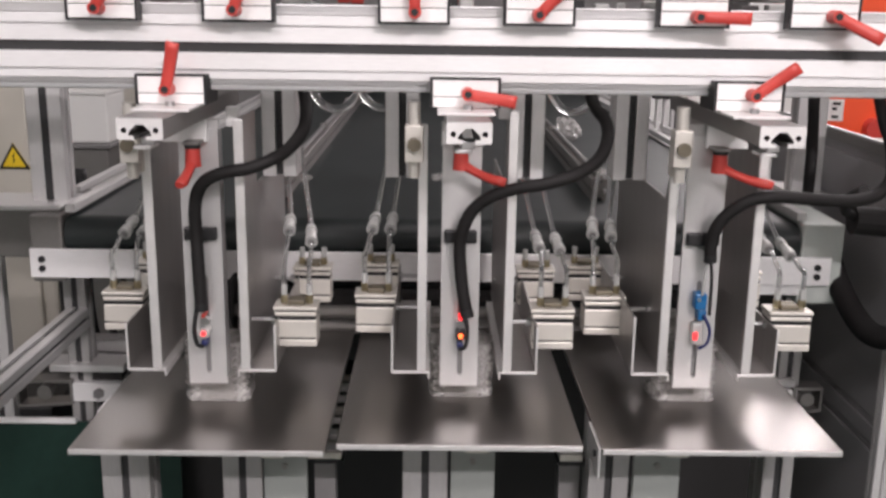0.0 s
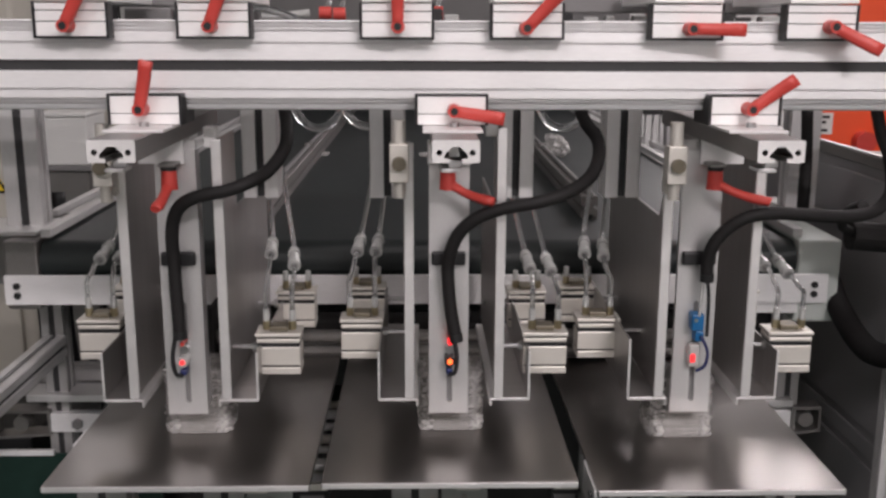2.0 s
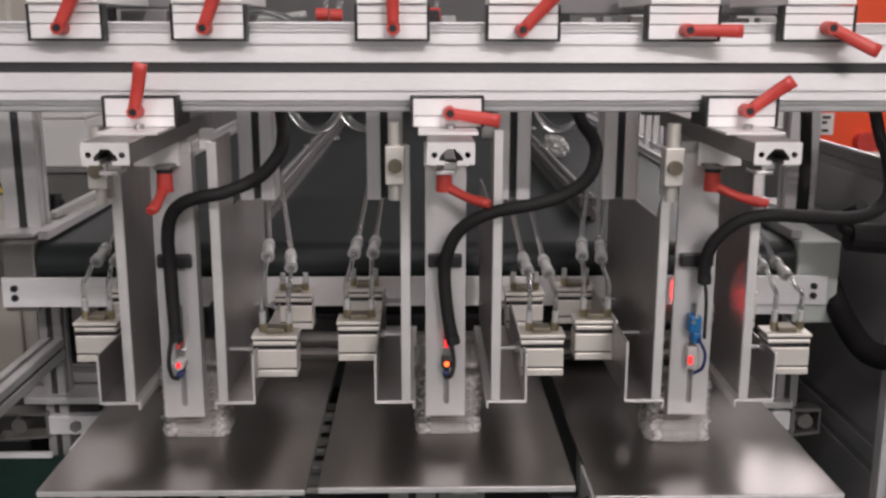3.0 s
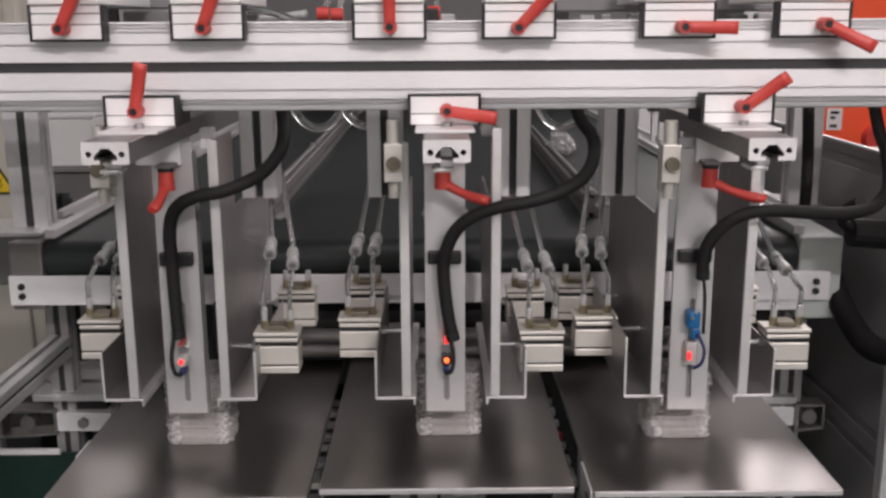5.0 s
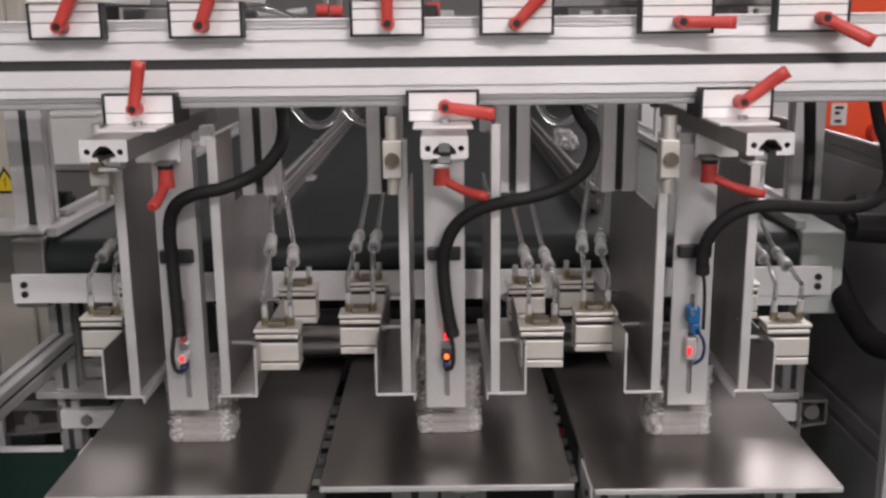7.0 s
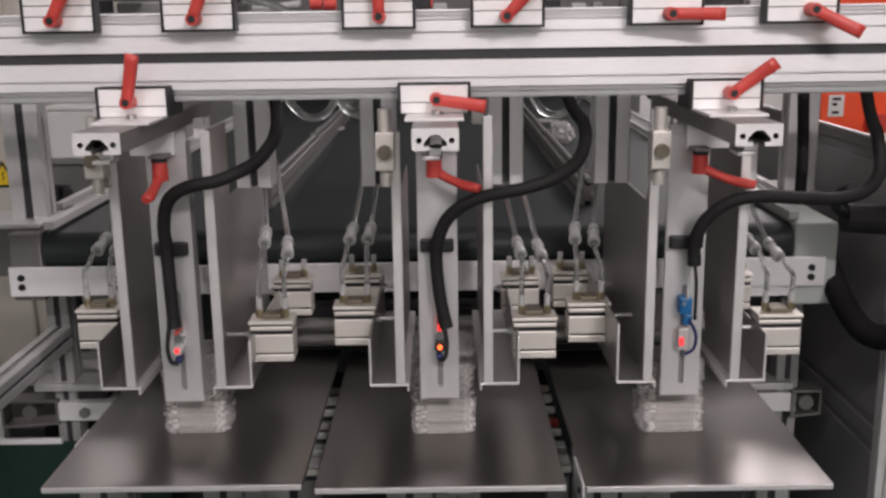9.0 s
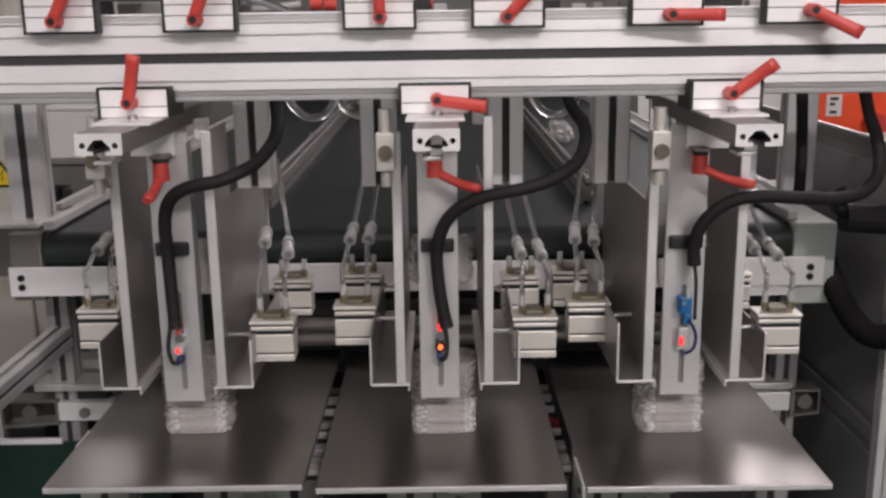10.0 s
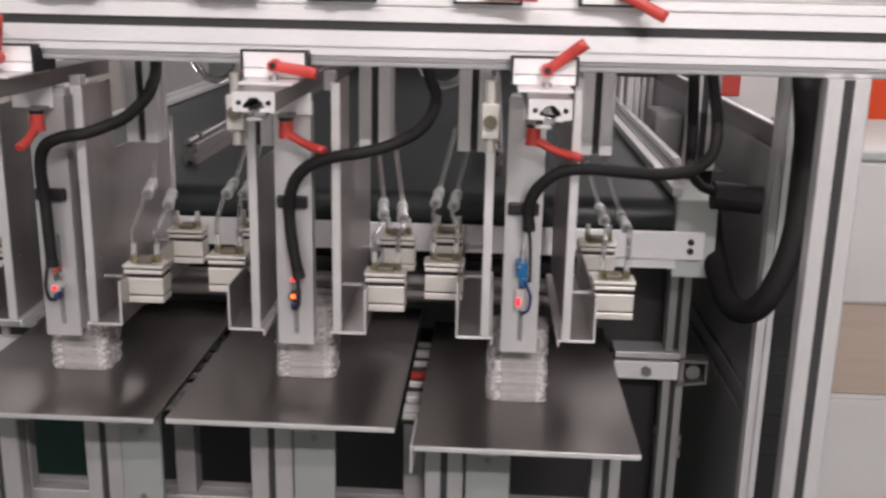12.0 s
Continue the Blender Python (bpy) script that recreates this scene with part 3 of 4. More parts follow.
def guide_plate(x, top, side, z_open, full=False):
    """One side of a stacking shaft. side: -1 left of the stack, 1 right of it. Its U-shaped foot points away from the stack."""
    g = thing("guide_plate", (x, 1.05, 0.98), "stainless sheet guide plate with a folded foot beside a stack", "guide plate", "guide plates")
    t = 0.0045
    y1 = 1.20
    # panel with a stepped top: tall at the front edge, lower behind
    outline = [(0.912, 0.982), (y1, 0.982), (y1, 1.165), (0.940, 1.165), (0.924, 1.19), (0.924, top), (0.912, top)]
    if side > 0:
        outline = [(0.912, 0.982), (y1, 0.982), (y1, 1.165), (1.0, 1.165), (1.0, top), (0.912, top)]
        part("top_block", new_box(x - 0.015, x - 0.0028, 0.926, 0.942, top - 0.010, top + 0.010, 0.001), BLOCK, g)
    if full:
        outline = [(0.912, 0.982), (y1, 0.982), (y1, top), (0.912, top)]
    part("panel", extrude(outline, [ring(0.935, 1.05, 0.0016, 8), ring(0.935, 1.16, 0.0016, 8)], t / 2, Matrix.Translation((x - t / 4, 0, 0)) @ X_AXIS), SHEET, g)
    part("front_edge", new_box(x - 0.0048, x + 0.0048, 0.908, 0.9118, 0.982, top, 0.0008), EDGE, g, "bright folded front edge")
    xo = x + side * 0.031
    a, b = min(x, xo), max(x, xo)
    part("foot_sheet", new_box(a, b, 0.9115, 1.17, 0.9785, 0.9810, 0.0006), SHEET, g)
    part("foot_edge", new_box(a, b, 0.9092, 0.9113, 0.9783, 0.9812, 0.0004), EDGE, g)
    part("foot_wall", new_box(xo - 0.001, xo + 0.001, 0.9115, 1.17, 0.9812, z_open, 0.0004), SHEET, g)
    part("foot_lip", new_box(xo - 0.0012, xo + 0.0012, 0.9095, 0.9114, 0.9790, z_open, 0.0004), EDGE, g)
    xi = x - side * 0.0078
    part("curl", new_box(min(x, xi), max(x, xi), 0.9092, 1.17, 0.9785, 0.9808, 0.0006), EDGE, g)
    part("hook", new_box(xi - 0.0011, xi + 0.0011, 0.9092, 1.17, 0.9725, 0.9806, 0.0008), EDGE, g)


def air_cylinder(x0, y0, side, tubes=True):
    """A compact air cylinder that pushes a guide plate along x. side: the way from the plate to the cylinder."""
    w, d, z0, z1 = 0.045, 0.030, 0.998, 1.043
    c = thing("air_cylinder", (x0 + w / 2, y0 + d / 2, z0), "compact pale aluminium air cylinder with brass fittings", "air cylinder", "air cylinders")
    for a, b, inset in ((0.0, 0.0078, 0.0), (0.0094, 0.0295, 0.0006), (0.0340, 0.0385, 0.0)):
        part("body_rib", new_box(x0, x0 + w, y0 + inset, y0 + d, z0 + a, z0 + b, 0.0012), CYL, c)
    part("core", new_box(x0 + 0.001, x0 + w - 0.001, y0 + 0.002, y0 + d - 0.001, z0 + 0.004, z0 + 0.0407), BLACK, c)
    part("cover", new_box(x0 - 0.0012, x0 + w + 0.0012, y0 - 0.001, y0 + d + 0.001, z0 + 0.0408, z0 + 0.0445, 0.0008), CYL, c)
    part("cover_plate", new_box(x0 + 0.013, x0 + w - 0.013, y0 + 0.006, y0 + d - 0.004, z0 + 0.0446, z0 + 0.050, 0.001), CYLTOP, c, "bronze-toned cover")
    xr = x0 if side > 0 else x0 + w
    part("piston_rod", new_cyl((xr, y0 + 0.012, z0 + 0.027), (xr - side * 0.030, y0 + 0.012, z0 + 0.027), 0.0026), CHROME, c)
    part("rod_nut", new_cyl((xr, y0 + 0.012, z0 + 0.027), (xr - side * 0.005, y0 + 0.012, z0 + 0.027), 0.005, n=6), CHROME, c)
    for dx in (0.0095, w - 0.0085):
        f = part("fitting", new_cyl((x0 + dx, y0 + 0.012, z1 + 0.001), (x0 + dx, y0 + 0.012, z1 + 0.010), 0.0042, n=6), BRASS, c)
        part("sleeve", new_cyl((x0 + dx, y0 + 0.012, z1 + 0.010), (x0 + dx, y0 + 0.012, z1 + 0.022), 0.0034, n=12), CONN, f)


def air_line(a, joint, b):
    """Clear tubing from a fitting over a push-in connector up to the manifold."""
    line = thing("air_line", joint, "clear plastic air tubing with a milky push-in connector", "air hose", "air lines")
    j = Vector(joint)
    way = ((Vector(b) - j).normalized() + Vector((0, 0.8, -0.2))).normalized()
    low, high = j - way * 0.011, j + way * 0.012
    a, b = Vector(a), Vector(b)
    drop = low - way * 0.016
    part("lower_tube", tube(bmesh.new(), [a, a + Vector((0, 0, 0.016)), a.lerp(drop, 0.62) + Vector((0, -0.002, 0.006)), drop + Vector((0, 0, 0.002)), low], 0.0026, 8, 6), TUBE, line)
    part("upper_tube", tube(bmesh.new(), [high, high + way * 0.012 + Vector((0, 0, 0.003)), high.lerp(b, 0.55) + Vector((0, 0.004, 0)), b], 0.0026, 8, 6), TUBE, line)
    body = part("connector", new_cyl(low, high, 0.0052, n=14), CONN, line)
    part("collar", new_cyl(low - way * 0.004, low + way * 0.006, 0.0072, 0.0066, n=16), CONN, body)
    part("collar", new_cyl(high - way * 0.005, high + way * 0.004, 0.0070, 0.0058, n=16), CONN, body)
    part("release_ring", new_cyl(low - way * 0.0048, low - way * 0.0036, 0.0044, n=12), GREYDARK, body)


def speed_valve(x, z):
    v = thing("speed_valve", (x, 0.885, z - 0.03), "small nickel-plated flow control valve on a guide plate", "valve", "flow valves")
    part("body", new_box(x - 0.009, x + 0.009, 0.878, 0.898, z - 0.018, z + 0.018, 0.001), CYL, v)
    part("knob", new_cyl((x, 0.872, z), (x, 0.878, z), 0.0068, n=16), CYLTOP, v)
    part("upper_stem", new_cyl((x, 0.888, z + 0.018), (x, 0.888, z + 0.040), 0.0065, n=14), CYL, v)
    part("lower_stem", new_cyl((x, 0.888, z - 0.018), (x, 0.888, z - 0.034), 0.0055, n=14), CYL, v)
    part("holder", new_box(x - 0.006, x + 0.006, 0.8985, 0.911, z - 0.030, z - 0.016), CYL, v)


for i, s in enumerate(STATIONS):
    support_arm(s)
    stop_post(s)
    sensor(s, i)
    guide_plate(s["left"], s["ltop"], -1, 1.043 if i == 2 else 1.03, full=i == 0)
    guide_plate(s["right"], s["rtop"], 1, 1.03, full=i == 2)
for x in (-0.1435, 0.1325, 0.389):
    air_cylinder(x, 0.935, 1)
    air_cylinder(x - 0.002, 1.100, 1)
for x in (-0.3425, -0.0605, 0.1965):
    air_cylinder(x, 0.985, -1)
    air_cylinder(x - 0.002, 1.120, -1)
for x, joints, up in ((-0.1435, ((-0.137, 1.114), (-0.113, 1.102)), (-0.150, -0.134)), (0.1325, ((0.144, 1.098), (0.167, 1.095)), (0.125, 0.146)),
                      (0.389, ((0.402, 1.10), (0.428, 1.092)), (0.375, 0.395))):
    for (jx, jz), dx, u in zip(joints, (0.0095, 0.0365), up):
        air_line((x + dx, 0.947, 1.066), (jx, 1.02, jz), (u, 1.10, 1.19))
for x, joints, up in ((-0.3425, ((-0.322, 1.107), (-0.302, 1.107)), (-0.30, -0.285)), (-0.0605, ((-0.042, 1.115), (-0.022, 1.115)), (-0.028, -0.012)),
                      (0.1965, ((0.208, 1.112), (0.229, 1.109)), (0.226, 0.246))):
    for (jx, jz), dx, u in zip(joints, (0.0095, 0.0365), up):
        air_line((x + dx, 0.997, 1.066), (jx, 1.03, jz), (u, 1.10, 1.19))

speed_valve(-0.2705, 1.222)
speed_valve(0.006, 1.226)
speed_valve(0.268, 1.224)


# the red beams of the sensors, behind the slots of the stop bars
for s in STATIONS:
    beam = bpy.data.lights.new("sensor_beam", "SPOT")
    beam.energy, beam.color, beam.spot_size, beam.spot_blend, beam.shadow_soft_size = 8.0, (1.0, 0.02, 0.03), radians(20), 0.4, 0.002
    new("sensor_beam", beam).matrix_world = look((s["post"] + 0.001, 0.939, 1.052), (s["post"], 1.139, 1.118))


# hanger profiles behind the front rail
def hanger(x, z0=1.166):
    hang = thing("hanger_profile", (x, 1.06, z0), "hanging aluminium extrusion with a dark slot", "profile", "hangers", kind="structure")
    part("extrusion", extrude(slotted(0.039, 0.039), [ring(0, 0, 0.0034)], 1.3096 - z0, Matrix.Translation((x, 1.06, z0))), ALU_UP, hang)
    part("slot_shade", new_box(x - 0.0042, x + 0.0042, 1.046, 1.048, z0 + 0.001, 1.3090), SLOT, hang)


for x in (-0.150, -0.0105, 0.131, 0.249, 0.392):
    hanger(x)


# black corrugated hoses from the sensors
def hose(points, r=0.0061, ridge=0.0007, label="black corrugated cable hose bending up from a stop bar", group="cable hoses"):
    h = thing("cable_hose", points[0], label, "hose", group)
    part("sleeve", tube(bmesh.new(), points, r, 12, 8, ridge), HOSE, h)
    a, b = Vector(points[0]), Vector(points[1])
    part("end_cuff", new_cyl(a - (b - a).normalized() * 0.002, a + (b - a).normalized() * 0.006, r + 0.0009), BLACK, h)
    return h


hose([(-0.216, 0.915, 1.046), (-0.217, 0.914, 1.097), (-0.217, 0.912, 1.127), (-0.216, 0.906, 1.151), (-0.211, 0.900, 1.172), (-0.200, 0.894, 1.186), (-0.181, 0.892, 1.194),
      (-0.159, 0.892, 1.198), (-0.139, 0.898, 1.205), (-0.123, 0.918, 1.213), (-0.111, 0.945, 1.229), (-0.110, 0.97, 1.243), (-0.115, 1.00, 1.261), (-0.125, 1.02, 1.31)])
hose([(0.062, 0.915, 1.042), (0.057, 0.915, 1.068), (0.054, 0.914, 1.095), (0.053, 0.912, 1.118), (0.056, 0.906, 1.137), (0.065, 0.900, 1.157), (0.082, 0.894, 1.172), (0.107, 0.892, 1.181),
      (0.139, 0.892, 1.187), (0.167, 0.898, 1.195), (0.192, 0.918, 1.207), (0.205, 0.945, 1.223), (0.207, 0.97, 1.240), (0.197, 1.00, 1.258), (0.18, 1.02, 1.31)])
hose([(0.313, 0.914, 1.105), (0.312, 0.912, 1.123), (0.315, 0.906, 1.142), (0.326, 0.900, 1.159), (0.344, 0.894, 1.172), (0.371, 0.892, 1.176), (0.413, 0.902, 1.172), (0.453, 0.918, 1.168),
      (0.485, 0.935, 1.170), (0.505, 0.95, 1.180), (0.515, 0.965, 1.195), (0.518, 0.985, 1.222), (0.519, 1.01, 1.243), (0.512, 1.03, 1.30)])


hose([(0.596, 1.34, 1.045), (0.590, 1.23, 0.982), (0.596, 1.145, 0.951), (0.620, 1.10, 0.968), (0.646, 1.09, 1.04), (0.657, 1.10, 1.14), (0.652, 1.11, 1.225), (0.640, 1.12, 1.31)],
     0.0150, 0.0012, "thick black corrugated hose hanging in a loop beside the cabinet", "cable hoses")
hose([(0.556, 1.30, 1.095), (0.556, 1.30, 1.15), (0.553, 1.30, 1.21), (0.546, 1.30, 1.31)], 0.0075, 0.0007, "black corrugated hose hanging down beside a post", "cable hoses")
plug = thing("cable_plug", (0.585, 1.15, 1.09), "black rubber cable plug beside the conveyor", "plug")
part("body", new_cyl((0.558, 1.15, 1.100), (0.620, 1.15, 1.095), 0.0185), HOSE, plug)
part("cable", tube(bmesh.new(), [(0.562, 1.15, 1.103), (0.535, 1.12, 1.118), (0.505, 1.04, 1.15), (0.49, 0.97, 1.170)], 0.006), HOSE, plug)


# ---------------------------------------------------------------- lanes on the belt
def lane_guides():
    for x in (-0.205, 0.276):
        g = thing("lane_rail", (x, 2.2, 1.072), "grey aluminium divider rail between two belt lanes", "rail", "lane rails")
        part("extrusion", extrude(slotted(0.024, 0.034, slot=0.006, lip=0.002, cave=0.010, deep=0.006), [], 1.95, Matrix.Translation((x, 1.40, 1.0895)) @ Y_AXIS), ARM, g)
        part("edge_rod", new_cyl((x, 1.39, 1.1105), (x, 3.35, 1.1105), 0.004, n=10), CHROME, g)
        for y in (1.45, 2.0, 2.6, 3.2):
            part("rod_clip", new_box(x - 0.008, x + 0.008, y - 0.006, y + 0.006, 1.1066, 1.116, 0.001), ARM, g)
    rng = random.Random(8)
    bm = bmesh.new()
    bmesh.ops.create_icosphere(bm, subdivisions=3, radius=1.0)
    for v in bm.verts:
        k = 1 + rng.uniform(-0.22, 0.22)
        v.co = Vector((0.332 + 0.024 * v.co.x * k, 2.20 + 0.11 * v.co.y * k, max(1.0725, 1.090 + 0.022 * v.co.z * k)))
    solid("film_scrap", bm, FILM_END, "crumpled clear film lying on the belt beside a rail", "film")
    feeder = thing("infeed_unit", (0.03, 3.75, 0), "dark grey infeed machine at the far end of the belt", "machine")
    part("body", new_box(-0.75, 0.75, 3.42, 4.2, 0.0, 1.071, 0.002), GREYDARK, feeder)
    part("hood", new_box(-0.75, 0.75, 3.46, 4.2, 1.12, 1.75, 0.01), GREYDARK, feeder)
    for x in (-0.72, 0.72):
        part("column", new_box(x - 0.03, x + 0.03, 3.46, 4.2, 1.071, 1.12), GREYDARK, feeder)
    for k in range(9):
        part("curtain_strip", new_box(-0.66 + k * 0.147, -0.66 + k * 0.147 + 0.14, 3.44, 3.452, 1.09, 1.32, 0.002), BLACK, feeder)
    # added near-black sheet in place of the deep shade behind the table columns
    part("shade_sheet", new_box(-0.42, 0.543, 1.352, 1.357, 0.30, 0.958), CHARCOAL, feeder, "added dark sheet standing for the shade under the belt")


lane_guides()


# ---------------------------------------------------------------- beside and behind the machine
def side_cabinet():
    c = thing("side_cabinet", (0.71, 1.9, 0), "dark grey steel machine cabinet beside the conveyor", "cabinet")
    part("body", new_box(0.664, 0.760, 1.215, 2.6, 0.05, 1.080, 0.004), CABINET, c)
    part("plinth", new_box(0.675, 0.75, 1.25, 2.55, 0.0, 0.05), BLACK, c)
    part("top_trim", new_box(0.657, 0.676, 1.205, 2.61, 1.160, 1.176, 0.002), ARM, c)
    part("rim", new_box(0.6645, 0.675, 1.215, 2.6, 1.080, 1.1598), CABINET, c)
    part("top_edge", new_box(0.655, 0.662, 1.204, 2.611, 1.1765, 1.180, 0.001), ALU_UP, c, "bright top edge strip")
    part("side_panel", new_box(0.659, 0.6635, 1.235, 2.55, 0.79, 1.145, 0.002), CABINET, c)
    part("side_panel", new_box(0.659, 0.6635, 1.235, 2.55, 0.752, 0.778, 0.002), CABINET, c)
    part("side_panel", new_box(0.659, 0.6635, 1.235, 2.55, 0.10, 0.740, 0.002), CABINET, c)
    rear = thing("orange_machine", (1.5, 3.05, 0), "tall machine with orange-red front and white perforated cover", "machine")
    part("body", new_box(0.91, 2.2, 2.82, 3.35, 0.02, 1.60, 0.01), GREYDARK, rear)
    front = part("orange_front", new_box(1.145, 2.15, 2.800, 2.8195, 0.945, 1.55, 0.004), ORANGE, rear, "orange-red painted front")
    part("label", new_box(1.166, 1.210, 2.797, 2.7998, 1.050, 1.112), WHITEP, front, "white label with dark marks")
    for k, z in enumerate((1.100, 1.085, 1.062)):
        part("label_mark", new_box(1.176, 1.176 + (0.024, 0.014, 0.020)[k], 2.7955, 2.7968, z - 0.004, z + 0.004), BLACK, front)
    part("knob", new_cyl((1.30, 2.765, 1.030), (1.30, 2.800, 1.030), 0.030), RED, front)
    part("lower_front", new_box(1.145, 2.15, 2.800, 2.8195, 0.10, 0.900, 0.004), GREYBOX, rear, "pale grey lower front")
    part("ledge", new_box(1.140, 2.15, 2.780, 2.8195, 0.905, 0.935, 0.004), ALU_UP, rear)
    cover = part("white_cover", extrude([(0.915, 0.90), (1.138, 0.90), (1.138, 1.55), (0.915, 1.55)], [ring(1.03, 1.135, 0.018, 16), ring(1.095, 1.165, 0.026, 16), ring(1.03, 1.215, 0.012, 12)], 0.012, Matrix.Translation((0, 2.806, 0)) @ Y_AXIS), WHITEP, rear, "white cover with round ports")
    part("red_panel", new_box(0.926, 0.980, 2.798, 2.8055, 1.058, 1.125, 0.004), RED, rear)
    for x in (1.0, 2.1):
        part("foot", new_box(x - 0.03, x + 0.03, 2.9, 3.2, 0.0, 0.02), BLACK, rear)
    fan = thing("ribbed_guard", (0.6, 2.3, 1.09), "row of upright metal fingers beside the belt", "guard")
    part("rail", new_box(0.548, 0.656, 2.29, 2.32, 1.030, 1.046), GREYDARK, fan)
    for k in range(6):
        part("finger", new_box(0.556 + k * 0.0175, 0.565 + k * 0.0175, 2.295, 2.315, 1.046, 1.150, 0.001), ALU_UP, fan)
    part("top_bar", new_box(0.548, 0.656, 2.29, 2.32, 1.150, 1.166), CHARCOAL, fan)
    for x in (0.552, 0.648):
        part("stay", new_box(x - 0.004, x + 0.004, 2.30, 2.315, 0.0, 1.030), GREYDARK, fan)
    drive = thing("drive_housing", (0.60, 1.95, 0.0), "grey painted drive housing beside the belt", "housing")
    part("housing", new_box(0.596, 0.652, 1.88, 2.02, 0.98, 1.115, 0.01), GREYDARK, drive)
    part("pedestal", new_box(0.606, 0.642, 1.90, 2.0, 0.0, 0.98), GREYDARK, drive)


def side_post():
    for x, y, z0, z1, size in ((0.650, 1.185, 0.03, 1.36, 0.022), (0.5915, 1.42, 1.0890, 1.262, 0.045), (-0.5145, 1.317, 1.0832, 1.262, 0.050)):
        p = thing("side_post", (x, y, 0 if z0 < 0.1 else z0), "upright aluminium extrusion with a dark slot", "post", "side posts", kind="structure")
        part("extrusion", extrude(slotted(size, 0.034, slot=0.011) if size > 0.03 else slotted(size, size, slot=0.005, lip=0.002, cave=0.008, deep=0.005), [ring(0, 0, 0.0020)], z1 - z0, Matrix.Translation((x, y, z0))), ALU_UP, p)
        if z0 < 0.1:
            part("foot", new_cyl((x, y, 0), (x, y, z0), 0.028, 0.02), BLACK, p)
        front = y - 0.017
        part("slot_shade", new_box(x - 0.0053, x + 0.0053, front + 0.0002, front + 0.0028, z0 + 0.001, z1 - 0.001), SLOT, p) if size > 0.03 else None
    shelf = thing("post_bracket", (-0.56, 1.31, 1.0), "aluminium bracket carrying the side post", "bracket")
    part("plate", new_box(-0.66, -0.488, 1.262, 1.36, 1.0756, 1.0830, 0.002), ALU_UP, shelf)
    part("web", new_box(-0.66, -0.5235, 1.30, 1.31, 1.00, 1.0754, 0.002), ARM, shelf)
    shelf = thing("post_bracket", (0.62, 1.42, 1.03), "aluminium bracket carrying the side post", "bracket")
    part("plate", new_box(0.566, 0.625, 1.395, 1.50, 1.0875, 1.0888, 0.0004), ARM, shelf)
    part("web", new_box(0.5885, 0.625, 1.46, 1.47, 1.00, 1.0873, 0.002), CHARCOAL, shelf)
    cover = thing("cable_duct", (0.685, 1.195, 0), "black upright cable duct beside an aluminium post", "cable duct")
    part("duct", new_box(0.6622, 0.713, 1.180, 1.203, 0.0, 1.34, 0.003), BLACK, cover)
    for k in range(24):
        part("duct_tooth", new_box(0.664, 0.7065, 1.177, 1.1795, 0.62 + k * 0.03, 0.632 + k * 0.03), BLACK, cover)
    bar = thing("top_bar", (-0.55, 1.317, 1.262), "dark horizontal bar on the side post", "bar")
    part("plate", new_box(-0.62, -0.42, 1.295, 1.345, 1.2622, 1.2692, 0.002), ALU, bar)
    part("rail", new_box(-0.66, -0.33, 1.30, 1.34, 1.2694, 1.285, 0.002), CHARCOAL, bar)


